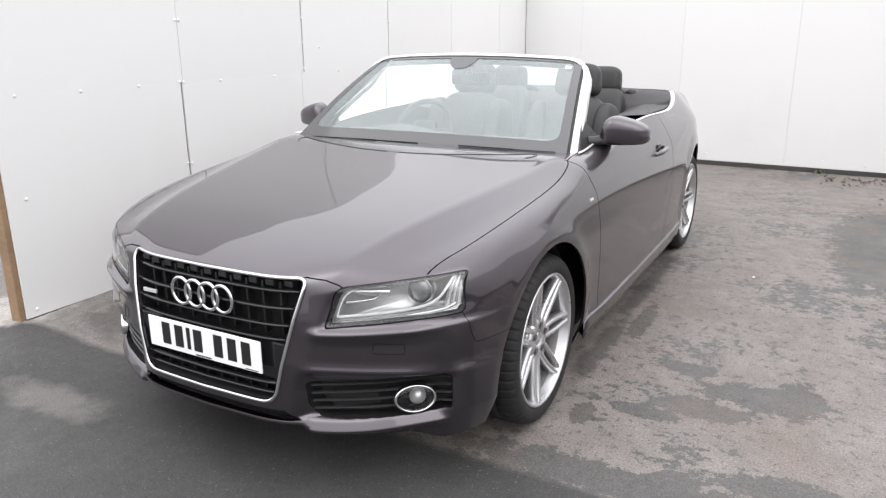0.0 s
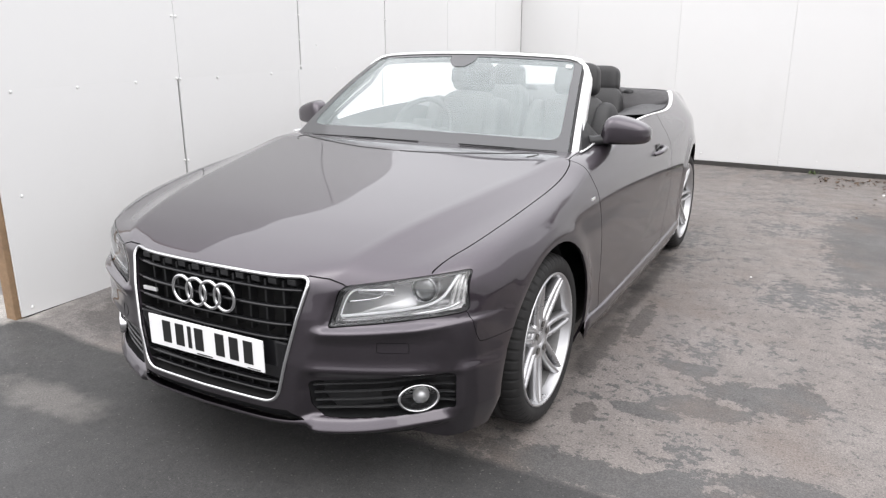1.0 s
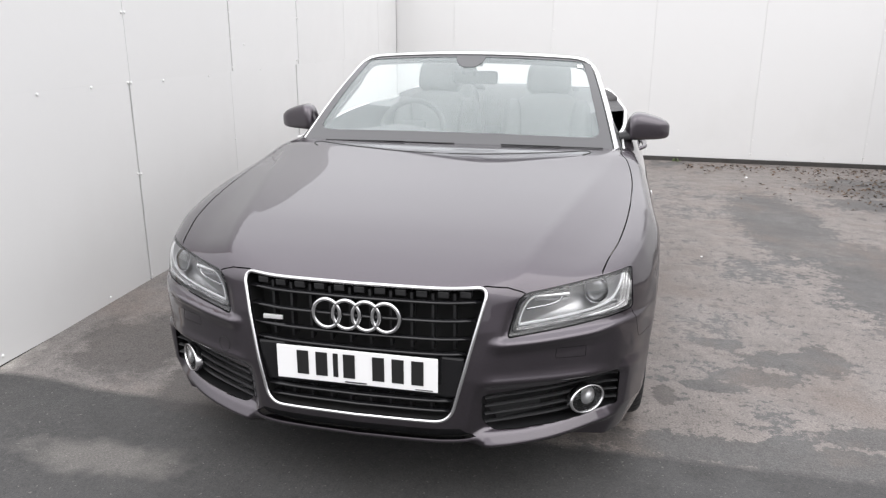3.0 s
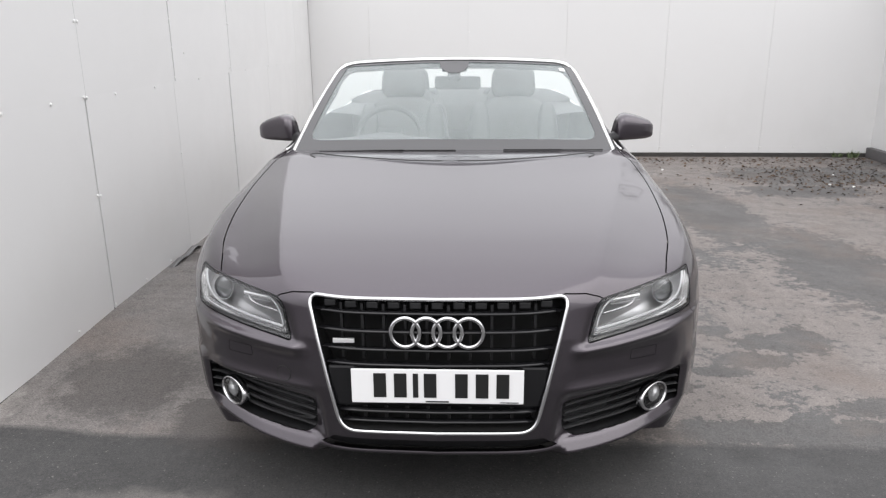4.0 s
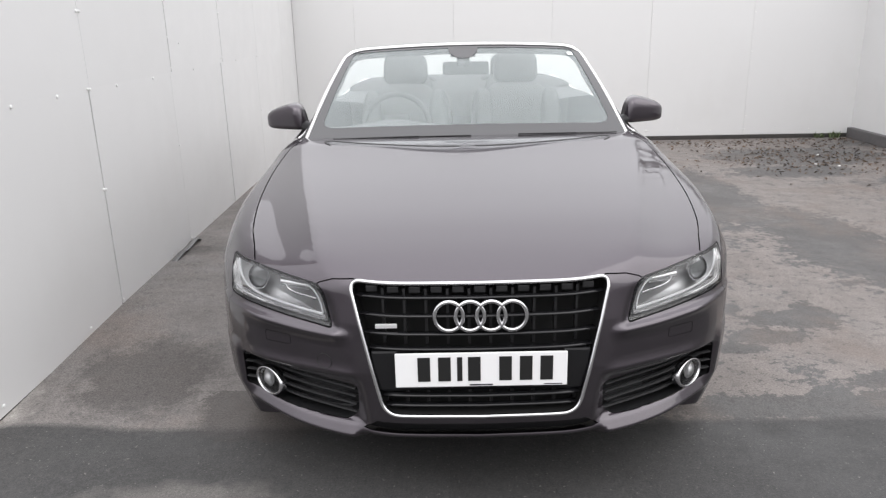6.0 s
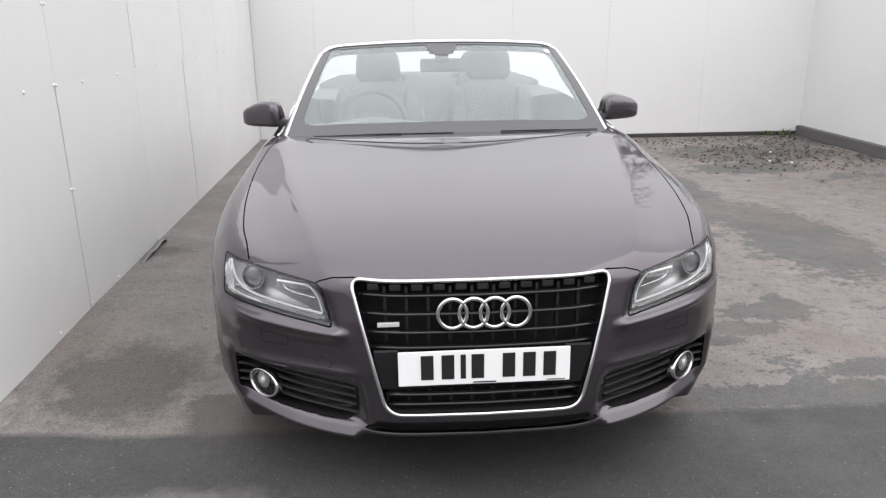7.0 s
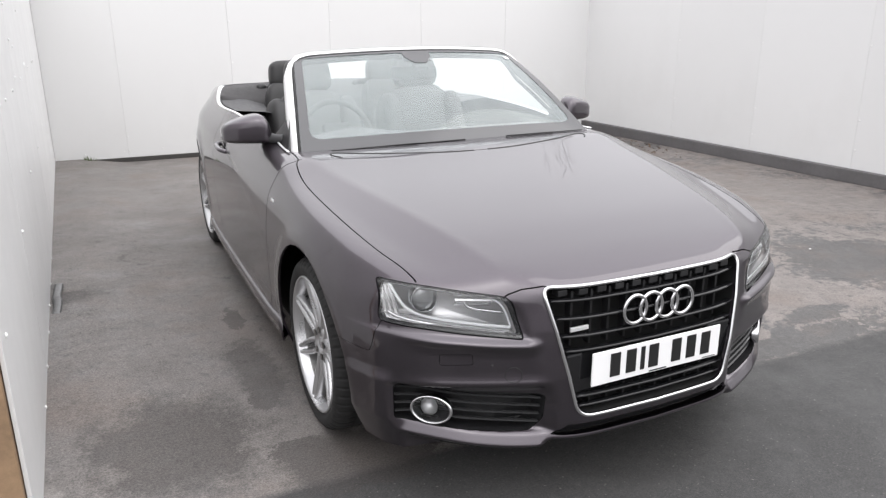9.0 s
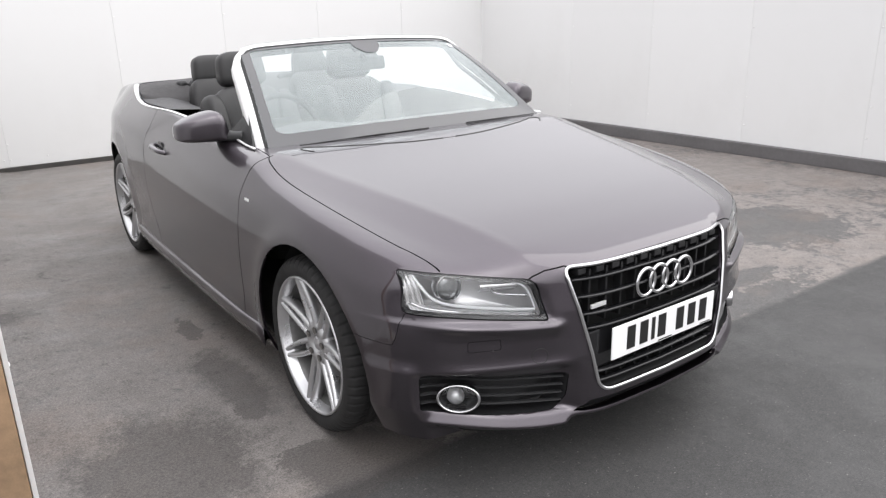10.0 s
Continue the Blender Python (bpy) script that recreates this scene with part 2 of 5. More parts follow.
# smaller torn dark spots beside the wheels and sills
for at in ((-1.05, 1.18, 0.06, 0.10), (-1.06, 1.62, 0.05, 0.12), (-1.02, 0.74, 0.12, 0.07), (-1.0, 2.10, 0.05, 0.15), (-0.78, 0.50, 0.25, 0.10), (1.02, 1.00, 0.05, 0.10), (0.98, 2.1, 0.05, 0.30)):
    damp_and_strips = maths(GROUND, "MAXIMUM", damp_and_strips, ragged(*at))
col = mix(GROUND, maths(GROUND, "MULTIPLY", damp_and_strips, 0.62), col, (0.050, 0.045, 0.043))
chalk = stain(-0.98, 0.06, 0.30, 0.09, 0.7)
col = mix(GROUND, maths(GROUND, "MULTIPLY", chalk, 0.36), col, (0.24, 0.225, 0.21))
col = mix(GROUND, maths(GROUND, "MULTIPLY", stain(-2.04, 0.62, 0.22, 0.26, 0.6), 0.7), col, (0.46, 0.44, 0.41))
pebbled = noise_node(GROUND, 120, 5, 0.75)
col = mix(GROUND, 0.62, col, ramp(GROUND, pebbled.outputs[0], [(0.32, (0.12, 0.12, 0.12)), (0.68, (0.86, 0.85, 0.84))]), "OVERLAY")
col = mix(GROUND, 0.4, col, ramp(GROUND, grit.outputs[0], [(0.3, (0.10, 0.10, 0.10)), (0.7, (0.85, 0.84, 0.83))]), "OVERLAY")
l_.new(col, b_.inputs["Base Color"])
l_.new(ramp(GROUND, patchy.outputs[0], [(0.35, (0.40, 0.40, 0.40)), (0.6, (0.75, 0.75, 0.75))]), b_.inputs["Roughness"])
bump(GROUND, mix(GROUND, 0.5, fine.outputs[0], pebbled.outputs[0]), 0.5, 0.006)


# ---- mesh helpers ----
def link(name, bm, material, parent=None, label="", smooth=True):
    me = bpy.data.meshes.new(name)
    if smooth:
        for f in bm.faces:
            f.smooth = True
    bm.to_mesh(me)
    bm.free()
    for m in (material if isinstance(material, (list, tuple)) else [material]):
        me.materials.append(m)
    ob = new(name, me)
    if parent:
        ob.parent = parent
    if label:
        ob["label"] = label
    return ob


def part(name, bm, material, parent, label="", smooth=True):
    return link(name, bm, material, parent, label, smooth)


def empty(name, label, category, group="", kind=""):
    return tagged(new(name), label, category, group, kind)


def box(bm, x0, x1, y0, y1, z0, z1, bevel=0.0, seg=2, m=None):
    g = bmesh.ops.create_cube(bm, size=1.0)["verts"]
    c = Vector(((x0 + x1) / 2, (y0 + y1) / 2, (z0 + z1) / 2))
    bmesh.ops.scale(bm, vec=(x1 - x0, y1 - y0, z1 - z0), verts=g)
    if bevel:
        es = list({e for v in g for e in v.link_edges})
        r = bmesh.ops.bevel(bm, geom=es, offset=bevel, segments=seg, profile=0.6, affect="EDGES", clamp_overlap=True)
        g = list({v for f in r["faces"] for v in f.verts} | {v for v in g if v.is_valid})
        g = list({w for v in g for e in v.link_edges for w in e.verts})
    bmesh.ops.transform(bm, matrix=(m or Matrix()) @ Matrix.Translation(c), verts=g)
    return g


def box_bm(*a, **k):
    bm = bmesh.new()
    box(bm, *a, **k)
    return bm


def sweep(pts, radius, closed=False, sides=8, flat=1.0, up=None):
    """A tube along points; flat squeezes its section along the second axis."""
    bm = bmesh.new()
    P = [Vector(p) for p in pts]
    n, rings = len(P), []
    for i, p in enumerate(P):
        a = P[(i - 1) % n] if closed or i else P[i]
        b = P[(i + 1) % n] if closed or i < n - 1 else P[i]
        d = (b - a).normalized()
        side = d.cross(Vector(up or (0, 0, 1)))
        side = side.normalized() if side.length > 1e-5 else Vector((1, 0, 0))
        vert = side.cross(d).normalized()
        r = radius(i / (n - 1)) if callable(radius) else radius
        rings.append([bm.verts.new(p + (side * math.cos(6.28318 * k / sides) + vert * math.sin(6.28318 * k / sides) * flat) * r) for k in range(sides)])
    for i in range(n if closed else n - 1):
        A, B = rings[i], rings[(i + 1) % n]
        for k in range(sides):
            bm.faces.new((A[k], A[(k + 1) % sides], B[(k + 1) % sides], B[k]))
    if not closed:
        bm.faces.new(rings[0][::-1])
        bm.faces.new(rings[-1])
    bmesh.ops.recalc_face_normals(bm, faces=bm.faces)
    return bm


def spline(pts, n=12, closed=False):
    """Points along a smooth curve through pts."""
    P, out, k = [np.array(p, float) for p in pts], [], len(pts)
    for i in range(k if closed else k - 1):
        p0 = P[(i - 1) % k] if closed or i else 2 * P[0] - P[1]
        p1, p2 = P[i], P[(i + 1) % k]
        p3 = P[(i + 2) % k] if closed or i < k - 2 else 2 * P[-1] - P[-2]
        for j in range(n):
            u = j / n
            out.append(0.5 * (2 * p1 + (p2 - p0) * u + (2 * p0 - 5 * p1 + 4 * p2 - p3) * u * u + (3 * p1 - p0 - 3 * p2 + p3) * u ** 3))
    if not closed:
        out.append(P[-1])
    return out


def lathe(profile, seg=64, axis="x"):
    """Turns (radius, along) pairs about an axis."""
    bm = bmesh.new()
    rings = []
    for i in range(seg):
        a = 2 * math.pi * i / seg
        rings.append([bm.verts.new((h, r * math.cos(a), r * math.sin(a))) for r, h in profile])
    for i in range(seg):
        A, B = rings[i], rings[(i + 1) % seg]
        for k in range(len(profile) - 1):
            bm.faces.new((A[k], B[k], B[k + 1], A[k + 1]))
    bmesh.ops.remove_doubles(bm, verts=bm.verts, dist=1e-5)
    bmesh.ops.recalc_face_normals(bm, faces=bm.faces)
    return bm


def rounded(poly, r, n=5):
    """A closed 2D outline with its corners rounded; r is one radius or one a corner."""
    out, k = [], len(poly)
    for i in range(k):
        p, a, b = (np.array(poly[j % k], float) for j in (i, i - 1, i + 1))
        q = r[i] if isinstance(r, (list, tuple)) else r
        da, db = (a - p), (b - p)
        q1 = min(q, 0.45 * np.linalg.norm(da), 0.45 * np.linalg.norm(db))
        pa, pb_ = p + da / np.linalg.norm(da) * q1, p + db / np.linalg.norm(db) * q1
        for j in range(n + 1):
            u = j / n
            out.append((1 - u) ** 2 * pa + 2 * u * (1 - u) * p + u * u * pb_)
    return out

def cushion(w, d, h, e=0.45, top=1.0):
    """A stuffed pad: a sphere squared off, narrower towards its top."""
    bm = bmesh.new()
    bmesh.ops.create_uvsphere(bm, u_segments=32, v_segments=20, radius=1.0)
    for v in bm.verts:
        q = Vector([math.copysign(abs(c) ** e, c) for c in v.co])
        k = 1 + (top - 1) * (q.z + 1) / 2
        v.co = Vector((q.x * w / 2 * k, q.y * d / 2, q.z * h / 2))
    return bm


# ---- the setting ----
def ground_height(x, y):
    t = min(1.0, max(0.0, (-x - 1.15) / 0.6))
    u = min(1.0, max(0.0, (y - 0.2) / 1.6))
    return (0.03 + 0.035 * u) * t * t * (3 - 2 * t)


bm = bmesh.new()
xs = sorted(set([-400, -120, -40, -15, -8, -5, -3.5] + [-2.6 + 0.1 * i for i in range(20)] + [-0.5 + 0.5 * i for i in range(14)] + [8, 15, 40, 120, 400]))
ys = [-400, -120, -40, -15, -8] + [-4 + 0.25 * i for i in range(48)] + [10, 15, 40, 120, 400]
grid = [[bm.verts.new((x, y, ground_height(x, y))) for y in ys] for x in xs]
for i in range(len(xs) - 1):
    for j in range(len(ys) - 1):
        bm.faces.new((grid[i][j], grid[i + 1][j], grid[i + 1][j + 1], grid[i][j + 1]))
tagged(link("ground", bm, GROUND), "worn grey tarmac with pale pinkish screed patches and a dark apron", "ground", kind="structure")

WALL_H = 2.40
LEFT_FRONT, LEFT_BACK, RIGHT_BACK, RIGHT_FRONT = (-1.835, 0.50), (-1.93, 7.30), (4.88, 7.12), (5.06, -0.6)


def bolt_bm(r=0.0082):
    return lathe([(0.0, 0.007), (r * 0.6, 0.006), (r, 0.003), (r * 1.05, 0.0)], 8)


BOLT_MESH = bpy.data.meshes.new("fixing")
_b = bolt_bm()
for f in _b.faces:
    f.smooth = True
_b.to_mesh(BOLT_MESH)
_b.free()
BOLT_MESH.materials.append(BOLT)


def fixing(parent, m):
    ob = new("fixing", BOLT_MESH)
    ob.parent = parent
    ob.matrix_basis = m
    return ob


def panel(parent, width, z0, z1, m, thick=0.012, lip=0.004):
    bm = box_bm(-thick, 0, lip / 2, width - lip / 2, z0, z1 - 0.0004, bevel=0.0008, seg=1)
    ob = part("panel", bm, WHITEPANEL, parent, smooth=False)
    ob.matrix_basis = m
    return ob


def along(p, q):
    """The pose whose y axis runs from p to q along a wall, and whose x axis points into the bay; and the length."""
    a = math.degrees(math.atan2(q[1] - p[1], q[0] - p[0]))
    return pose(p[0], p[1], 0, 0, 0, a - 90), math.hypot(q[0] - p[0], q[1] - p[1])


# left wall: two courses of 1.2 m boards on studs, fixed with capped bolts
left_m, left_len = along(LEFT_FRONT, LEFT_BACK)
wall_left = tagged(link("wall_left", box_bm(-0.09, -0.013, 0.03, left_len + 0.08, 0.02, WALL_H), GAP, smooth=False), "bay side wall of white boards with visible joints and fixings", "wall", kind="structure")
wall_left.matrix_basis = left_m
random.seed(4)
# (start, gap before it) of each board, lower and upper course
lower = [(0.0, 0.0), (1.20, 0.014), (2.37, 0.003), (3.54, 0.022), (4.74, 0.005), (5.94, 0.005), (left_len - 0.005, 0.011)]
upper = [(0.0, 0.0), (1.212, 0.003), (2.40, 0.014), (3.60, 0.012), (4.80, 0.005), (6.00, 0.005), (left_len - 0.005, 0.011)]
for course, z0, z1 in ((lower, 0.06, 1.2), (upper, 1.2, WALL_H)):
    for (a, g0), (b, g1) in zip(course, course[1:]):
        panel(wall_left, b - a - (g0 + g1) / 2, 0.045 if a < 0.1 and z0 < 1 else z0 - (0.002 if z0 > 1 else 0), z1, pose(0.0003 if z0 > 1 else 0, a + g0 / 2, 0), lip=0.0)
for y in (0.13, 0.50, 0.88, 1.53, 2.06, 2.84, 4.0, 5.1):
    fixing(wall_left, pose(0.001, y, 1.19 + random.uniform(-0.006, 0.008)))
for y, z in ((1.20, 0.69), (1.20, 1.195), (1.21, 1.565), (3.57, 1.235), (3.60, 1.57), (4.77, 1.2), (4.77, 0.69)):
    for d in (-0.014, 0.016):
        fixing(wall_left, pose(0.001, y + d, z + random.uniform(-0.006, 0.006)))
for y, z in ((2.395, 1.225), (2.395, 1.415), (2.40, 1.59), (2.365, 0.73), (2.60, 1.375), (0.10, 0.67), (0.1, 1.5), (3.56, 0.69)):
    fixing(wall_left, pose(0.001, y, z))
for y in (0.06, 0.82, 1.21, 1.62, 2.0, 2.38, 2.9):
    fixing(wall_left, pose(0.001, y, 0.085))
post = link("timber_post", box_bm(-0.09, -0.015, -0.03, 0.028, 0.0, WALL_H, bevel=0.004), TIMBER, smooth=False)
post.matrix_basis = left_m
tagged(post, "weathered brown timber post at the open end of the wall", "post", kind="structure")

# back and right walls
back_m, back_len = along(LEFT_BACK, (RIGHT_BACK[0] + 0.03, RIGHT_BACK[1] - 0.003))
wall_back = link("wall_back", box_bm(-0.10, -0.013, -0.1, back_len + 0.1, 0.0, WALL_H), CAULK, smooth=False)
wall_back.matrix_basis = back_m
tagged(wall_back, "bay back wall of white boards with faint vertical joints", "wall", kind="structure")
joints = [0.0, 0.74, 1.94, 3.12, 4.30, 5.50, back_len]
for a, b in zip(joints, joints[1:]):
    panel(wall_back, b - a, 0.05, WALL_H, pose(0, a, 0), lip=0.0015)
for a in joints[1:-1]:
    for z in (0.12, 0.28, 1.05, 1.5, 2.0):
        fixing(wall_back, pose(0, a + 0.016, z))
for i in range(16):
    fixing(wall_back, pose(0, 0.3 + 0.4 * i, 0.11 + 0.01 * (i % 3)))

right_m, right_len = along(RIGHT_BACK, RIGHT_FRONT)
wall_right = link("wall_right", box_bm(-0.10, -0.013, -0.1, right_len, 0.0, WALL_H), CAULK, smooth=False)
wall_right.matrix_basis = right_m
tagged(wall_right, "plain white boarded side wall above a dark plinth", "wall", kind="structure")
joints = [0.0, 1.75, 2.95, 4.15, 5.35, 6.55, right_len]
for a, b in zip(joints, joints[1:]):
    panel(wall_right, b - a, 0.05, WALL_H, pose(0, a, 0), lip=0.001)
for a in joints[1:-1]:
    for z in (0.3, 0.58, 1.26):
        fixing(wall_right, pose(0, a + 0.02, z))
kerb = link("plinth", box_bm(0.002, 0.075, 0.05, right_len, 0.0, 0.125, bevel=0.008), KERB, smooth=False)
kerb.matrix_basis = right_m
tagged(kerb, "dark grey painted plinth along the foot of the wall", "plinth", kind="structure")
foot = link("wall_foot", box_bm(-0.012, 0.012, 0.0, back_len, 0.0, 0.045, bevel=0.004), GRIME, smooth=False)
foot.matrix_basis = back_m
tagged(foot, "grimy dark strip at the foot of the back wall", "trim", kind="structure")
foot = link("wall_foot", box_bm(-0.012, -0.002, 0.03, left_len - 0.02, 0.03, 0.066, bevel=0.003), GRIME, smooth=False)
foot.matrix_basis = left_m
tagged(foot, "grimy dark strip at the foot of the side wall", "trim", kind="structure")

# a bent strip of metal lying against the wall
strip_pts = spline([(-1.83, 2.42, 0.062), (-1.822, 2.55, 0.085), (-1.832, 2.68, 0.070), (-1.82, 2.80, 0.095), (-1.83, 2.90, 0.068)], 6)
tagged(link("metal_strip", sweep(strip_pts, 0.022, sides=6, flat=0.25), grained("dull_grey_metal", (0.20, 0.20, 0.20), 0.5, 60, 0.3, 0.3, 0.6)), "bent dull grey strip of scrap metal on the tarmac", "scrap metal")

# dead leaves, grit and moss drifted into the far corner
random.seed(11)
LEAF = grained("dead_brown_leaf", (0.10, 0.065, 0.04), 0.8, 30, 0.5, 0.2)
bm = bmesh.new()
for k in range(1100):
    u = random.random()
    if k % 3:
        x, y = random.gauss(3.75, 0.60), random.gauss(5.75, 0.45)
    else:
        x, y = 1.6 + 3.2 * u, 7.0 - abs(random.gauss(0, 0.24))
    if x > 4.78 or y > 7.08:
        continue
    r, a = random.uniform(0.008, 0.028), random.uniform(0, 6.28)
    m = Matrix.Translation((x, y, random.uniform(0.003, 0.012))) @ Euler((random.uniform(-0.5, 0.5), random.uniform(-0.5, 0.5), a)).to_matrix().to_4x4()
    vs = [bm.verts.new(m @ Vector(p)) for p in ((-r, 0, 0), (0, -r * 0.5, 0.3 * r), (r, 0, 0), (0, r * 0.5, 0.3 * r))]
    bm.faces.new(vs[:3])
    bm.faces.new((vs[0], vs[2], vs[3]))
tagged(link("leaf_litter", bm, LEAF), "drift of dead brown leaves and grit on the tarmac", "leaf litter", kind="stuff")
WEED = grained("green_weed", (0.09, 0.12, 0.05), 0.7, 30, 0.3, 0.1)


def weed(x, y, n, h):
    bm = bmesh.new()
    for _ in range(n):
        a, b, l = random.uniform(0, 6.28), random.uniform(0.2, 0.9), random.uniform(0.4, 1) * h
        d = Vector((math.cos(a) * b, math.sin(a) * b, 1)).normalized()
        s_ = Vector((-math.sin(a), math.cos(a), 0)) * 0.006
        p0 = Vector((random.gauss(0, 0.03), random.gauss(0, 0.012), 0))
        v = [bm.verts.new(p) for p in (p0 - s_, p0 + s_, p0 + d * l * 0.6 + s_ * 1.5, p0 + d * l, p0 + d * l * 0.6 - s_ * 1.5)]
        bm.faces.new(v)
    ob = link("weed", bm, WEED, smooth=False)
    ob.location = (x, y, 0.0)
    return tagged(ob, "small green weed growing at the foot of the wall", "weed", "weeds along the wall")


weed(4.66, 7.06, 26, 0.11)
weed(4.50, 7.08, 18, 0.09)
weed(-1.60, 7.24, 26, 0.12)
weed(1.55, 7.16, 12, 0.06)
for k, (x, y) in enumerate(((3.82, 5.29), (3.64, 5.40), (3.9, 5.9), (2.19, 6.23), (-0.9, -0.9), (1.40, 3.12), (2.75, 1.6))):
    st = bmesh.new()
    bmesh.ops.create_icosphere(st, subdivisions=1, radius=0.017 if k < 4 else 0.009)
    for v in st.verts:
        v.co *= random.uniform(0.7, 1.2)
        v.co.z *= 0.6
    ob = link("pebble", st, BOLT, smooth=False)
    ob.location = (x, y, 0.006)
    tagged(ob, "small pale stone chip lying on the tarmac", "stone", "pale stone chips")

# a bare winter tree beyond the walls, mirrored in the paintwork
BARK = grained("grey_brown_bark", (0.09, 0.075, 0.06), 0.9, 20, 0.3, 0.3)


def bare_tree(x, y, height):
    random.seed(21)
    tree = empty("bare_tree", "bare leafless winter tree standing beyond the walls", "tree")
    tree.location = (x, y, 0)

    def limb(p, d, length, r, level, out):
        n, pts = 6, [p]
        for _ in range(n):
            d = (d + Vector((random.gauss(0, 0.16), random.gauss(0, 0.16), random.gauss(0.04, 0.08)))).normalized()
            pts.append(pts[-1] + d * length / n)
        out.append((pts, r, level))
        if level < 4:
            for k in range(5 if level else 11):
                q = pts[random.randint(2, n)]
                a = random.uniform(0, 6.28)
                side = Vector((math.cos(a), math.sin(a), random.uniform(0.1, 0.7)))
                limb(q, (d * 0.6 + side).normalized(), length * random.uniform(0.5, 0.7), r * 0.5, level + 1, out)

    limbs = []
    limb(Vector((0, 0, 0)), Vector((0, 0, 1)), height * 0.5, 0.16, 0, limbs)
    for level, name in ((0, "trunk"), (1, "limb"), (2, "limb")):
        for pts, r, l in limbs:
            if l == level:
                part(name, sweep([tuple(q) for q in pts], lambda u, r=r: r * (1 - 0.6 * u), sides=8), BARK, tree)
    twigs = bmesh.new()
    for pts, r, l in limbs:
        if l >= 3:
            a = Vector((random.gauss(0, 1), random.gauss(0, 1), 0)).normalized() * max(0.006, r * 0.7)
            b = Vector((-a.y, a.x, 0))
            rings_ = [[twigs.verts.new(q + o * (1 - 0.7 * i / 6)) for o in (a, b, -a - b)] for i, q in enumerate(pts)]
            for A, B_ in zip(rings_, rings_[1:]):
                for k in range(3):
                    twigs.faces.new((A[k], A[(k + 1) % 3], B_[(k + 1) % 3], B_[k]))
    tagged(part("twigs", twigs, BARK, tree), kind="stuff")


bare_tree(7.8, 13.0, 7.2)

# ---- the car: a skin shaped by plan, side and bonnet lines, then cut along its shut lines ----
AX_F, AX_R, HUB, TYRE = 0.90, 3.645, 0.330, 0.333


def soft_table(zs, vs, width=0.008, n=900):
    """A smoothed lookup through (zs, vs)."""
    z = np.linspace(zs[0] - 0.1, zs[-1] + 0.1, n)
    v = np.interp(z, zs, vs)
    k = np.exp(-0.5 * ((np.arange(-60, 61) * (z[1] - z[0])) / width) ** 2)
    pad = np.pad(v, 60, mode="edge")
    v = np.convolve(pad, k / k.sum(), "valid")
    return lambda q: np.interp(q, z, v)


def smooth_line(xs, vs, width=0.03):
    """A flowing curve through (xs, vs)."""
    p = np.array(spline(list(zip(xs, vs)), 24))
    return soft_table(p[:, 0], p[:, 1], width, 2400)


def sstep(a, b, v):
    t = np.clip((v - a) / (b - a), 0, 1)
    return t * t * (3 - 2 * t)


def smax(a, b, k):
    """A maximum whose two sides flow into each other."""
    t = 0.36 * k
    return np.maximum(a, b) + t * np.log1p(np.exp(-np.abs(a - b) / t))


front_plan = [(0, 0.020), (0.26, 0.032), (0.39, 0.072), (0.47, 0.102), (0.60, 0.160), (0.72, 0.226), (0.806, 0.298), (0.866, 0.395), (0.899, 0.55), (0.917, 0.75), (0.925, 0.95)]
rear_plan = [(0.927, 1.4), (0.924, 2.2), (0.912, 3.0), (0.886, 3.65), (0.815, 4.05), (0.715, 4.32), (0.60, 4.47), (0.42, 4.60), (0.0, 4.625)]
plan = np.array(spline(front_plan + rear_plan, 30))
GX, GY = np.linspace(-0.02, 1.10, 113), np.linspace(-0.15, 4.80, 496)
field = np.empty((len(GX), len(GY)))
iw = int(np.argmax(plan[:, 0]))
for i, x in enumerate(GX):
    ax, ay, ex, ey = plan[:-1, 0], plan[:-1, 1], np.diff(plan[:, 0]), np.diff(plan[:, 1])
    tt = np.clip(((x - ax) * ex + (GY[:, None] - ay) * ey) / (ex * ex + ey * ey), 0, 1)
    d = np.sqrt(((ax + tt * ex - x) ** 2 + (ay + tt * ey - GY[:, None]) ** 2).min(1))
    inside = (x < plan[iw, 0]) & (GY > np.interp(abs(x), plan[:iw, 0], plan[:iw, 1])) & (GY < np.interp(abs(x), plan[iw:, 0][::-1], plan[iw:, 1][::-1]))
    field[i] = np.where(inside, d, -d)


def depth(x, y):
    u = np.clip((x - GX[0]) / (GX[1] - GX[0]), 0, len(GX) - 1.001)
    v = np.clip((y - GY[0]) / (GY[1] - GY[0]), 0, len(GY) - 1.001)
    i, j = u.astype(int), v.astype(int)
    a, b = u - i, v - j
    return (field[i, j] * (1 - a) + field[i + 1, j] * a) * (1 - b) + (field[i, j + 1] * (1 - a) + field[i + 1, j + 1] * a) * b


nose_in = soft_table([0.15, 0.224, 0.235, 0.243, 0.251, 0.300, 0.45, 0.60, 0.717, 0.78], [0.13, 0.070, 0.010, -0.006, 0.002, 0.0, 0.0, 0.013, 0.036, 0.075], 0.004)
cheek_in = soft_table([0.15, 0.186, 0.202, 0.220, 0.256, 0.264, 0.272, 0.40, 0.416, 0.428, 0.438, 0.455, 0.47, 0.54, 0.566, 0.578, 0.588, 0.600, 0.615, 0.70, 0.75, 0.80],
                      [0.11, 0.055, 0.018, -0.004, 0.016, 0.034, 0.036, 0.026, 0.014, 0.000, -0.004, 0.001, 0.003, 0.004, -0.002, -0.010, -0.009, 0.006, 0.012, 0.028, 0.052, 0.085], 0.003)
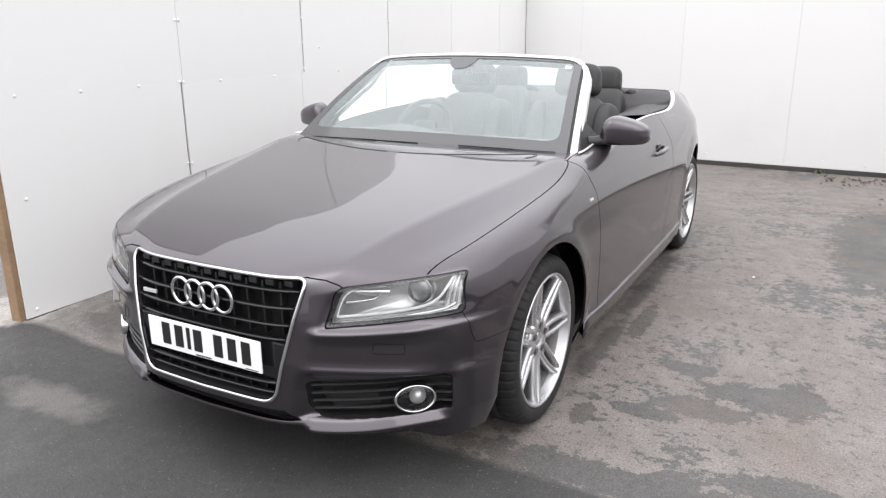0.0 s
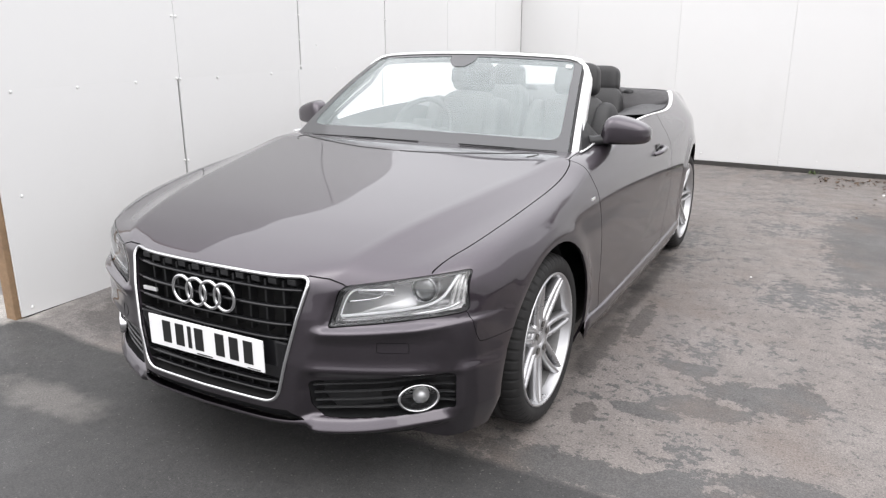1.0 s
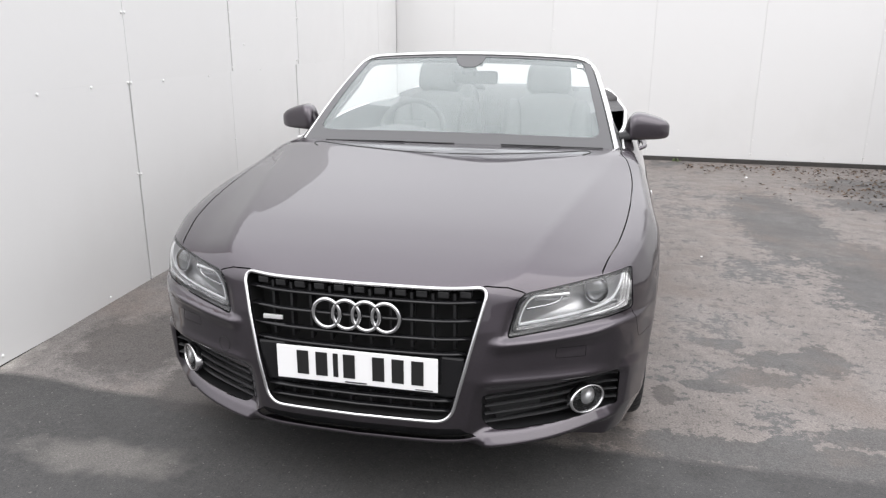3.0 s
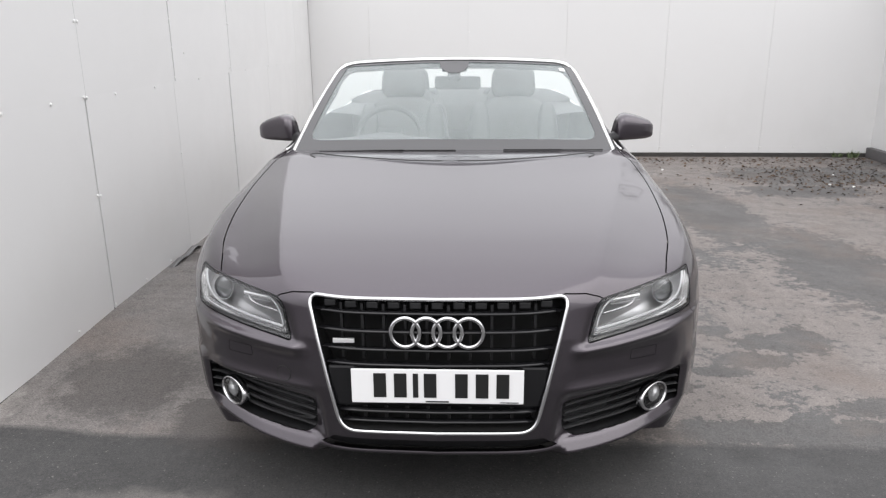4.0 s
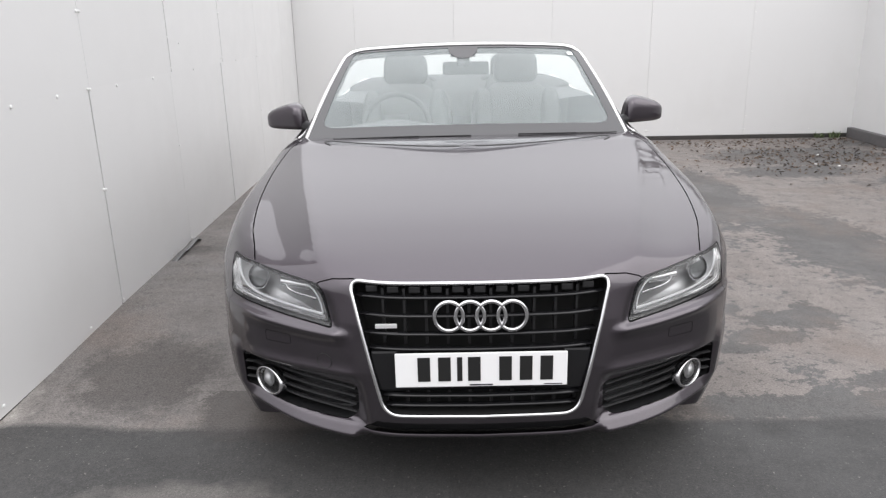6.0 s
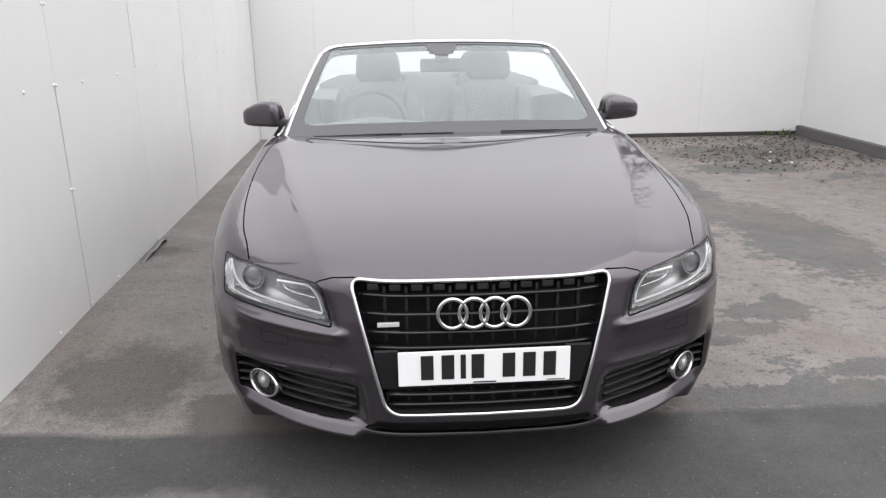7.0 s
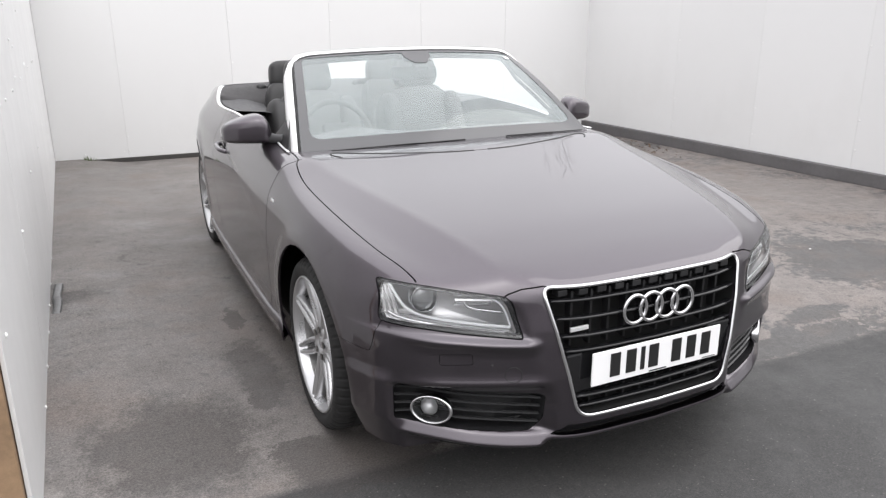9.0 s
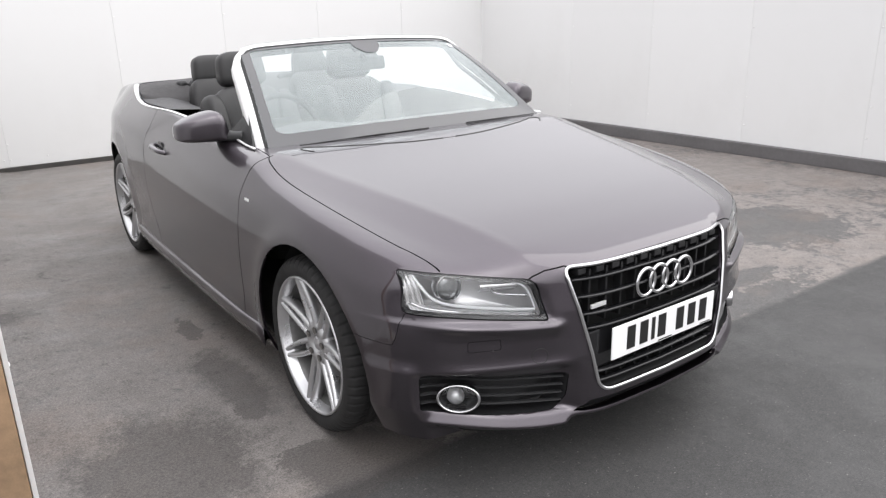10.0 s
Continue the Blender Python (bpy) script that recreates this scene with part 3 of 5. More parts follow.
corner_in = soft_table([0.15, 0.20, 0.25, 0.30, 0.40, 0.50, 0.57, 0.62, 0.70, 0.75, 0.80], [0.11, 0.055, 0.034, 0.026, 0.013, 0.005, 0.004, 0.011, 0.026, 0.050, 0.09], 0.02)
tornado = smooth_line([0.2, 0.4, 0.6, 0.9, 1.4, 2.5, 3.6, 4.5], [0.60, 0.655, 0.715, 0.775, 0.800, 0.825, 0.855, 0.86], 0.05)
bonnet = smooth_line([0.05, 0.10, 0.20, 0.30, 0.45, 0.70, 1.0, 1.12, 1.25, 1.29, 1.36, 1.44, 1.6, 2.3, 3.2, 3.8, 4.3, 4.65], [0.704, 0.737, 0.777, 0.805, 0.836, 0.8705, 0.9068, 0.9223, 0.9413, 0.9470, 0.9508, 0.9520, 0.955, 1.008, 1.042, 1.048, 1.0, 0.90], 0.025)
crease = smooth_line([0.1, 0.2, 0.4, 0.7, 1.0, 1.3, 1.7], [0.455, 0.49, 0.545, 0.615, 0.683, 0.735, 0.775], 0.05)
fall = smooth_line([0.1, 0.3, 0.5, 0.7, 1.0, 1.3, 1.5, 4.6], [0.22, 0.28, 0.27, 0.23, 0.20, 0.20, 0.14, 0.05], 0.06)


def skin(x, y, z):
    x = np.abs(x)
    # the blade under the side intake climbs towards the corner; the ledges run out there
    zc = z - 0.032 * sstep(0.45, 0.80, x) * sstep(0.40, 0.33, z)
    ledge = sstep(0.825, 0.69, x) * sstep(0.40, 0.44, z) + sstep(0.44, 0.40, z)
    # the ledge under the lamp drops towards the grille
    sink = 0.020 * sstep(0.82, 0.46, x) * sstep(0.49, 0.55, z) * sstep(0.72, 0.62, z)
    cheek = cheek_in(zc + sink) * ledge + corner_in(z) * (1 - ledge)
    front = nose_in(z) + (cheek - nose_in(z)) * sstep(0.345 - 0.5 * np.clip(z - 0.60, 0, 0.2), 0.405, x - 0.25 * np.clip(z - 0.36, 0, 0.3) + 0.10 * np.clip(0.34 - z, 0, 0.1))
    # the intake and its blade sink in towards the corner
    front = front + 0.024 * sstep(0.58, 0.80, x) * sstep(0.43, 0.40, z)
    # the lamps sit in a recess that steps back beside the grille
    front = front + 0.007 * sstep(0.0, 0.016, x - 0.436 - 0.25 * (z - 0.60)) * sstep(0.588, 0.602, z + sink) * sstep(0.705, 0.64, z)
    zt = tornado(y)
    up = z - zt
    side = (0.50 + 0.30 * sstep(2.5, 3.6, y)) * (0.5 * (up + np.sqrt(up * up + 0.0003))) + 0.38 * np.clip(np.minimum(z, zt) - 0.60, 0, 1) ** 2 - 0.006 + 0.16 * np.clip(0.60 - z, 0, 1) ** 2 + 0.22 * np.clip(0.29 - z, 0, 1)
    # a flare above the sill
    side = side - 0.010 * np.exp(-(((z - 0.29) / 0.055) ** 2)) * sstep(1.30, 1.55, y) * sstep(3.30, 3.05, y)
    for a in (0.862, AX_R):
        r = np.hypot(y - a, z - HUB)
        side = side - 0.010 * np.exp(-(((r - 0.40) / 0.05) ** 2)) * sstep(0.1, 0.3, z)
    low = sstep(0.47, 0.42, z)
    w = sstep(0.32, 0.54, y) * (1 - low) + sstep(0.298, 0.325, y) * low
    rear = 0.20 * np.clip(0.45 - z, 0, 1) + 0.9 * np.clip(z - 0.80, 0, 1) ** 2
    inset = front * (1 - w) + side * w
    inset = inset + (rear - inset) * sstep(4.0, 4.5, y)
    over = x - crease(y)
    bend = 0.5 * (over + np.sqrt(over * over + 0.00003))
    rest = over - 0.13
    rest = 0.5 * (rest + np.sqrt(rest * rest + 0.0015))
    ridge = 0.0016 * np.exp(-((over / 0.018) ** 2)) * sstep(1.5, 1.1, y)
    top = bonnet(y - 0.12 * x * x * sstep(0.5, 1.3, y) * sstep(1.9, 1.5, y)) - 0.010 * x * x - fall(y) * (1.2 * bend - 1.15 * rest) + ridge
    return smax(inset - depth(x, y), (z - top) * 0.93, 0.045 - 0.008 * sstep(0.5, 0.2, y))


# stations round the plan, and rows from the sill up and over to the centre line
seg = np.r_[0, np.cumsum(np.hypot(*np.diff(plan, axis=0).T))]
total = seg[-1]
stations = np.r_[np.arange(0, 1.9, 0.0115), np.arange(1.9, 3.4, 0.02), np.arange(3.4, total, 0.035), total]
SX, SY = np.interp(stations, seg, plan[:, 0]), np.interp(stations, seg, plan[:, 1])
s_side = np.interp(1.4, plan[:iw + 60, 1], seg[:iw + 60])
mid_y = np.interp(stations, [0, 0.93, 1.55, s_side, np.interp(3.4, plan[iw:, 1], seg[iw:]), total], [0.12, 0.66, 1.06, 1.4, 3.4, 4.1])
z_rows = np.r_[np.arange(0.175, 0.201, 0.009), np.arange(0.201, 0.292, 0.0045), np.arange(0.292, 0.404, 0.009), np.arange(0.404, 0.448, 0.0045), np.arange(0.448, 0.556, 0.0095), np.arange(0.556, 0.60, 0.0045), 0.60]
angles = np.r_[np.arange(0.6, 40, 0.85), np.arange(40, 89, 1.3), 90]
B, D = [], []
for sx, sy, my in zip(SX, SY, mid_y):
    h = np.array([sx, sy - my])
    h = h / np.linalg.norm(h)
    for z in z_rows:
        B.append((0, my, z)), D.append((h[0], h[1], 0))
    for a in np.radians(angles):
        B.append((0, my, 0.60)), D.append((h[0] * math.cos(a), h[1] * math.cos(a), math.sin(a)))
B, D = np.array(B), np.array(D)
lo, hi = np.zeros(len(B)), np.full(len(B), 1.6)
for _ in range(24):
    t = (lo + hi) / 2
    q = B + D * t[:, None]
    out = skin(q[:, 0], q[:, 1], q[:, 2]) > 0
    hi, lo = np.where(out, t, hi), np.where(out, lo, t)
Q = B + D * lo[:, None]
rows = len(z_rows) + len(angles)

bm = bmesh.new()
V = [bm.verts.new(p) for p in Q]
for i in range(len(stations) - 1):
    for j in range(rows - 1):
        a, b, c, d = V[i * rows + j], V[(i + 1) * rows + j], V[(i + 1) * rows + j + 1], V[i * rows + j + 1]
        bm.faces.new((a, b, c, d))
bmesh.ops.remove_doubles(bm, verts=bm.verts, dist=2e-4)


def near_seg(p, a, b):
    d = b - a
    t = max(0.0, min(1.0, (p - a).dot(d) / max(d.length_squared, 1e-12)))
    return (p - (a + d * t)).length


VIEW = {"front": (0, 2), "side": (1, 2), "top": (0, 1)}


def in_poly(p, poly):
    c = False
    for i in range(len(poly)):
        a, b = poly[i], poly[i - 1]
        if (a[1] > p[1]) != (b[1] > p[1]) and p[0] < (b[0] - a[0]) * (p[1] - a[1]) / (b[1] - a[1]) + a[0]:
            c = not c
    return c


def cut(poly, view, keep, width=0.0, closed=True):
    """Cuts the skin along a 2D line seen from the front, side or top. With a width it takes out a shut line of that width, otherwise the area inside."""
    i, j = VIEW[view]
    k = 3 - i - j
    P = [Vector((p[0], p[1])) for p in poly]
    segs = [(P[n], P[(n + 1) % len(P)]) for n in range(len(P) if closed else len(P) - 1)]
    x0, x1 = min(p.x for p in P) - 0.04, max(p.x for p in P) + 0.04
    y0, y1 = min(p.y for p in P) - 0.04, max(p.y for p in P) + 0.04
    pool = {}
    for f in bm.faces:
        c = f.calc_center_median()
        if x0 < c[i] < x1 and y0 < c[j] < y1 and keep(c):
            pool[f] = Vector((c[i], c[j]))
    for a, b in segs:
        d = b - a
        if d.length < 1e-6:
            continue
        nrm2 = Vector((-d.y, d.x)).normalized()
        for off in ((width / 2, -width / 2) if width else (0.0,)):
            near = [f for f, c in pool.items() if f.is_valid and near_seg(c, a, b) < 0.022]
            if not near:
                continue
            co, no = Vector((0, 0, 0)), Vector((0, 0, 0))
            co[i], co[j] = a + nrm2 * off
            no[i], no[j] = nrm2
            geom = list({e for f in near for e in (*f.verts, *f.edges)}) + near
            r = bmesh.ops.bisect_plane(bm, geom=geom, plane_co=co, plane_no=no, dist=1e-6)
            for g in r["geom"]:
                if isinstance(g, bmesh.types.BMFace):
                    c = g.calc_center_median()
                    pool[g] = Vector((c[i], c[j]))
    dead = []
    for f in pool:
        if not f.is_valid:
            continue
        c = f.calc_center_median()
        c = Vector((c[i], c[j]))
        if (min(near_seg(c, a, b) for a, b in segs) < width / 2) if width else in_poly(c, P):
            dead.append(f)
    bmesh.ops.delete(bm, geom=dead, context="FACES")


def ring(cy, cz, r, n=40):
    return [(cy + r * math.cos(6.28318 * q / n), cz + r * math.sin(6.28318 * q / n)) for q in range(n)]


GRILLE = [(0.396, 0.730), (0.297, 0.317), (-0.297, 0.317), (-0.396, 0.730)]
grille_line = rounded(GRILLE, [0.035, 0.05, 0.05, 0.035])
LAMP = rounded([(0.456, 0.580), (0.486, 0.707), (0.605, 0.722), (0.735, 0.738), (0.816, 0.743), (0.827, 0.620), (0.73, 0.612), (0.60, 0.595)], [0.012, 0.03, 0.1, 0.1, 0.012, 0.015, 0.1, 0.1], 3)
INTAKE = rounded([(0.384, 0.388), (0.61, 0.409), (0.803, 0.416), (0.800, 0.294), (0.64, 0.273), (0.485, 0.260), (0.414, 0.262), (0.385, 0.296)], [0.015, 0.1, 0.015, 0.012, 0.08, 0.03, 0.02, 0.02], 4)
SLOT = [(-0.01, 0.251), (-0.01, 0.289), (0.325, 0.290), (0.372, 0.253)]
is_front = lambda c: c.y < 0.75
cut(grille_line, "front", is_front)
cut(SLOT, "front", is_front)
cut(INTAKE, "front", is_front)
cut(LAMP, "front", lambda c: c.y < 0.62, 0.005)
cut([(0.350, 0.724), (0.385, 0.733), (0.45, 0.728), (0.490, 0.716), (0.505, 0.708)], "front", lambda c: c.y < 0.30, 0.0035, False)
BONNET_EDGE = spline([(0.742, 0.372), (0.775, 0.50), (0.803, 0.70), (0.819, 0.92), (0.824, 1.12), (0.812, 1.28), (0.785, 1.37), (0.70, 1.43)], 4)
edge_y = 0.30
while skin(np.array([0.728]), np.array([edge_y]), np.array([0.739]))[0] > 0:
    edge_y += 0.002
cut([(0.724, edge_y - 0.004)] + BONNET_EDGE[:-4] + [(0.782, 1.40), (0.776, 1.54), (0.730, 1.68)], "top", lambda c: c.z > 0.725 and c.y > 0.30, 0.0045, False)
ARCH_F, ARCH_R, ARCH = 0.862, 3.645, 0.388
FOLD = spline([(0.618, 1.315), (0.637, 1.338), (0.645, 1.356), (0.645, 1.374), (0.622, 1.389), (0.55, 1.352), (0.44, 1.308), (0.20, 1.246), (-0.02, 1.228)], 4)
cut(FOLD, "top", lambda c: c.z > 0.6, 0.005, False)
for cy, r in ((ARCH_F, ARCH), (ARCH_R, 0.378)):
    cut(ring(cy, HUB, r), "side", lambda c: c.x > 0.5)
    cut([(cy - r + 0.004, 0.14), (cy + r - 0.004, 0.14), (cy + r - 0.004, 0.325), (cy - r + 0.004, 0.325)], "side", lambda c: c.x > 0.5)
DOOR = spline([(1.36, 0.97), (1.39, 0.80), (1.415, 0.62), (1.44, 0.40), (1.455, 0.262)], 3) + [(1.9, 0.262), (2.66, 0.268)] + spline([(2.72, 0.34), (2.83, 0.55), (2.84, 0.75), (2.80, 0.92), (2.78, 1.05)], 3)
cut(DOOR, "side", lambda c: c.x > 0.772, 0.005, False)
cut([(1.455, 0.266), (1.458, 0.15)], "side", lambda c: c.x > 0.5, 0.002, False)
cut(spline([(0.340, 0.622), (0.350, 0.612), (0.360, 0.56), (0.372, 0.525), (0.40, 0.512), (0.58, 0.520)], 3), "side", lambda c: c.x > 0.7, 0.0018, False)
CABIN = rounded([(-0.02, 1.60), (0.74, 1.62), (0.80, 2.0), (0.815, 2.8), (0.79, 3.3), (0.66, 3.82), (0.30, 3.98), (-0.02, 4.0)], [0.01, 0.06, 0.3, 0.3, 0.3, 0.25, 0.2, 0.01], 4)
cut(CABIN, "top", lambda c: c.z > 0.75)
cut(rounded([(0.600, 0.503), (0.690, 0.500), (0.690, 0.535), (0.602, 0.537)], 0.006, 2), "front", lambda c: c.y < 0.4, 0.0014)

# loose panels out of the cut skin
left = set(bm.faces)
islands = []
while left:
    seed = left.pop()
    found, stack = [seed], [seed]
    while stack:
        f = stack.pop()
        for e in f.edges:
            for g in e.link_faces:
                if g in left:
                    left.discard(g), stack.append(g), found.append(g)
    if len(found) > 6:
        islands.append(found)


def island_mesh(faces, both, mirror):
    """The panel, thickened at its edges; both: joined with its mirror image at the centre line."""
    index, co, fs = {}, [], []
    for f in faces:
        ids = []
        for v in f.verts:
            if v not in index:
                index[v] = len(co)
                co.append(v.co.copy())
            ids.append(index[v])
        fs.append(ids)
    out = bmesh.new()
    for sgn in ((1, -1) if both else ((-1,) if mirror else (1,))):
        vs = [out.verts.new((c.x * sgn, c.y, c.z)) for c in co]
        for ids in fs:
            try:
                out.faces.new([vs[q] for q in (ids if sgn > 0 else ids[::-1])])
            except ValueError:
                pass
    if both:
        mid = [v for v in out.verts if abs(v.co.x) < 0.0003]
        for v in mid:
            v.co.x = 0.0
        bmesh.ops.remove_doubles(out, verts=mid, dist=0.0003)
    out.normal_update()
    rim = [e for e in out.edges if len(e.link_faces) == 1]
    nrm = {v: v.normal.copy() for e in rim for v in e.verts}
    g = bmesh.ops.extrude_edge_only(out, edges=rim)
    for e in rim:
        e.smooth = False
    for v in [q for q in g["geom"] if isinstance(q, bmesh.types.BMVert)]:
        near = min((w for e in v.link_edges for w in e.verts if w in nrm), key=lambda w: (w.co - v.co).length, default=None)
        if near is not None:
            v.co -= nrm[near] * 0.010
    out.normal_update()
    return out


def centre(faces):
    c = Vector((0, 0, 0))
    for f in faces:
        c += f.calc_center_median()
    return c / len(faces)


car = empty("convertible_car", "dark aubergine metallic open-top convertible parked with its soft top folded away", "car")
for faces in sorted(islands, key=len, reverse=True):
    c = centre(faces)
    touches = min(v.co.x for f in faces for v in f.verts) < 0.006
    lo_y, hi_y = min(v.co.y for f in faces for v in f.verts), max(v.co.y for f in faces for v in f.verts)
    material, label = PAINT, ""
    if touches:
        if c.z > 0.75 and hi_y < 1.7 and lo_y < 0.6:
            name = "bonnet"
        elif c.z > 0.75 and hi_y < 1.8:
            name = "cowl_panel"
        elif hi_y > 3.9:
            name = "rear_body"
        elif c.z < 0.262:
            name = "front_splitter"
        else:
            name = "front_bumper"
        part(name, island_mesh(faces, True, False), material, car, label)
        continue
    if 0.45 < c.x < 0.83 and c.y < 0.5 and c.z > 0.6 and lo_y < 0.3:
        name, material, label = "headlamp_lens", LENS, "clear headlamp lens"
    elif 0.58 < c.x < 0.71 and c.y < 0.3 and c.z < 0.6 and hi_y - lo_y < 0.1:
        name = "washer_cover"
    elif lo_y > 1.3 and hi_y < 3.0:
        name = "door"
    elif hi_y < 0.7:
        name = "front_bumper"
    elif hi_y > 3.9:
        name = "rear_wing"
    else:
        name = "front_wing"
    for mirrored in (False, True):
        ob = part(name, island_mesh(faces, False, mirrored), material, car, label)
        if name == "headlamp_lens":
            ob.visible_shadow = False
bm.free()

# dark mass under the panels
for name_, b_ in (("engine_bay", (-0.60, 0.60, 0.26, 1.42, 0.15, 0.70)), ("floor_pan", (-0.82, 0.82, 1.33, 3.20, 0.15, 0.40)), ("boot_floor", (-0.60, 0.60, 3.2, 4.45, 0.22, 0.80))):
    part(name_, box_bm(*b_, bevel=0.05), DARK, car, "dark underside")

# grille: chrome surround, bars, ribs and badge rings
def nose_y(x, z):
    """Where the nose lies at x, z."""
    lo_, hi_ = -0.1, 0.9
    for _ in range(26):
        m_ = (lo_ + hi_) / 2
        if skin(np.array([x]), np.array([m_]), np.array([z]))[0] > 0:
            lo_ = m_
        else:
            hi_ = m_
    return hi_


grille = empty("grille", "", "")
grille.parent = car
ring_pts = [(x, nose_y(x, min(z, 0.70)) + max(0, z - 0.70) * 0.6 - 0.004, z) for x, z in [tuple(p) for p in rounded(GRILLE, [0.035, 0.05, 0.05, 0.035], 8)]]
dense = []
for i, p in enumerate(ring_pts):
    q = ring_pts[(i + 1) % len(ring_pts)]
    n = max(1, int((Vector(q) - Vector(p)).length / 0.03))
    for u in range(n):
        a = u / n
        x, z = p[0] + (q[0] - p[0]) * a, p[2] + (q[2] - p[2]) * a
        dense.append((x, nose_y(x, min(z, 0.70)) + max(0, z - 0.70) * 0.6 - 0.004, z))
part("chrome_surround", sweep(dense, 0.0064, closed=True, sides=10, up=(0, 1, 0)), CHROME, grille, "chrome grille surround")


def half_at(z, inset=0.012):
    return 0.297 + (0.396 - 0.297) * (z - 0.317) / 0.413 - inset


back = bmesh.new()
rings_ = [[back.verts.new((x, y + d, z)) for x, y, z in dense] for d in (0.004, 0.085)]
for k in range(len(dense)):
    back.faces.new((rings_[0][k], rings_[0][(k + 1) % len(dense)], rings_[1][(k + 1) % len(dense)], rings_[1][k]))
back.faces.new(rings_[1])
bmesh.ops.recalc_face_normals(back, faces=back.faces)
part("grille_backing", back, DARK, grille, "black void behind the grille", smooth=False)


def bar(z, r, depth_, flat, material, name="grille_bar"):
    h = half_at(z)
    pts = [(x, nose_y(x, z) + depth_, z) for x in np.linspace(-h, h, 17)]
    part(name, sweep(pts, r, sides=8, flat=flat), material, grille)


for z in (0.686, 0.632, 0.577, 0.530, 0.378, 0.345):
    bar(z, 0.014, 0.022, 0.42, GLOSSBLACK)
for x in np.arange(-0.36, 0.361, 0.0655):
    for z0, z1 in ((0.53, 0.71), (0.325, 0.378)):
        if abs(x) < half_at(z0, 0.0):
            y0 = nose_y(x, (z0 + z1) / 2)
            part("grille_rib", box_bm(x - 0.004, x + 0.004, y0 + 0.045, y0 + 0.075, z0, z1), BLACK, grille, smooth=False)
for x in np.arange(-0.3275, 0.33, 0.0655):
    y0 = nose_y(x, 0.705)
    part("grille_tooth", box_bm(x - 0.017, x + 0.017, y0 + 0.016, y0 + 0.05, 0.698, 0.718, bevel=0.003), BLACK, grille, smooth=False)
part("plate_panel", box_bm(-0.335, 0.335, 0.058, 0.075, 0.385, 0.522, bevel=0.008), GLOSSBLACK, grille, smooth=False)

for x in (-0.0945, -0.0315, 0.0315, 0.0945):
    pts = [(x + 0.043 * math.cos(a), nose_y(0.0, 0.637) + 0.004, 0.637 + 0.046 * math.sin(a)) for a in np.linspace(0, 6.28318, 41)[:-1]]
    part("badge_ring", sweep(pts, 0.0065, closed=True, sides=10, up=(0, 1, 0)), CHROME, grille, "chrome badge ring")
part("trim_badge", box_bm(-0.318, -0.252, 0.066, 0.074, 0.592, 0.606, bevel=0.002), ALU, grille, "small silver badge", smooth=False)

void = bmesh.new()
rows_ = [[void.verts.new((x, nose_y(abs(x), 0.30) + d_, z_)) for d_, z_ in ((0.003, 0.294), (0.010, 0.280), (0.040, 0.246))] for x in np.linspace(-0.375, 0.375, 31)]
for A, B_ in zip(rows_, rows_[1:]):
    for k in range(2):
        void.faces.new((A[k], B_[k], B_[k + 1], A[k + 1]))
bmesh.ops.recalc_face_normals(void, faces=void.faces)
part("slot_backing", void, BLACK, car, "black slot under the grille")

# number plate with plain dark bars
plate_ob = part("number_plate", box_bm(-0.26, 0.26, 0.026, 0.032, 0.414, 0.526, bevel=0.003), PLATE, car, "white front number plate", smooth=False)
for x0, w in ((-0.192, 0.038), (-0.130, 0.038), (-0.073, 0.016), (-0.040, 0.038), (0.054, 0.038), (0.116, 0.038), (0.178, 0.038)):
    part("plate_bar", box_bm(x0, x0 + w, 0.0235, 0.0265, 0.434, 0.513, bevel=0.001), INK, plate_ob, "black bar", smooth=False)
part("thin_bar", box_bm(-0.035, 0.035, 0.0245, 0.0265, 0.4185, 0.4225), INK, plate_ob, "thin dark bar", smooth=False)
part("thin_bar", box_bm(0.19, 0.245, 0.0245, 0.0265, 0.4185, 0.421), INK, plate_ob, "thin dark bar", smooth=False)


# wheels
def wheel_bm_tyre():
    out = [(0.258, -0.010), (0.268, -0.001), (0.288, 0.004), (0.306, 0.001), (0.319, -0.008), (0.328, -0.022), (TYRE, -0.048)]
    prof = out + [(TYRE, -0.075), (TYRE - 0.008, -0.078), (TYRE - 0.008, -0.086), (TYRE, -0.089), (TYRE, -0.118), (TYRE - 0.008, -0.121), (TYRE - 0.008, -0.129), (TYRE, -0.132), (TYRE, -0.162)] + [(r, -0.21 - h) for r, h in out[::-1]]
    t = lathe(prof, 432)
    for v in t.verts:
        r = math.hypot(v.co.y, v.co.z)
        k = int(round(math.atan2(v.co.z, v.co.y) / (2 * math.pi) * 432)) % 8
        if r > 0.316 and k == 0 and (v.co.x > -0.06 or v.co.x < -0.15):
            v.co.y *= 1 - 0.010 / r
            v.co.z *= 1 - 0.010 / r
    return t


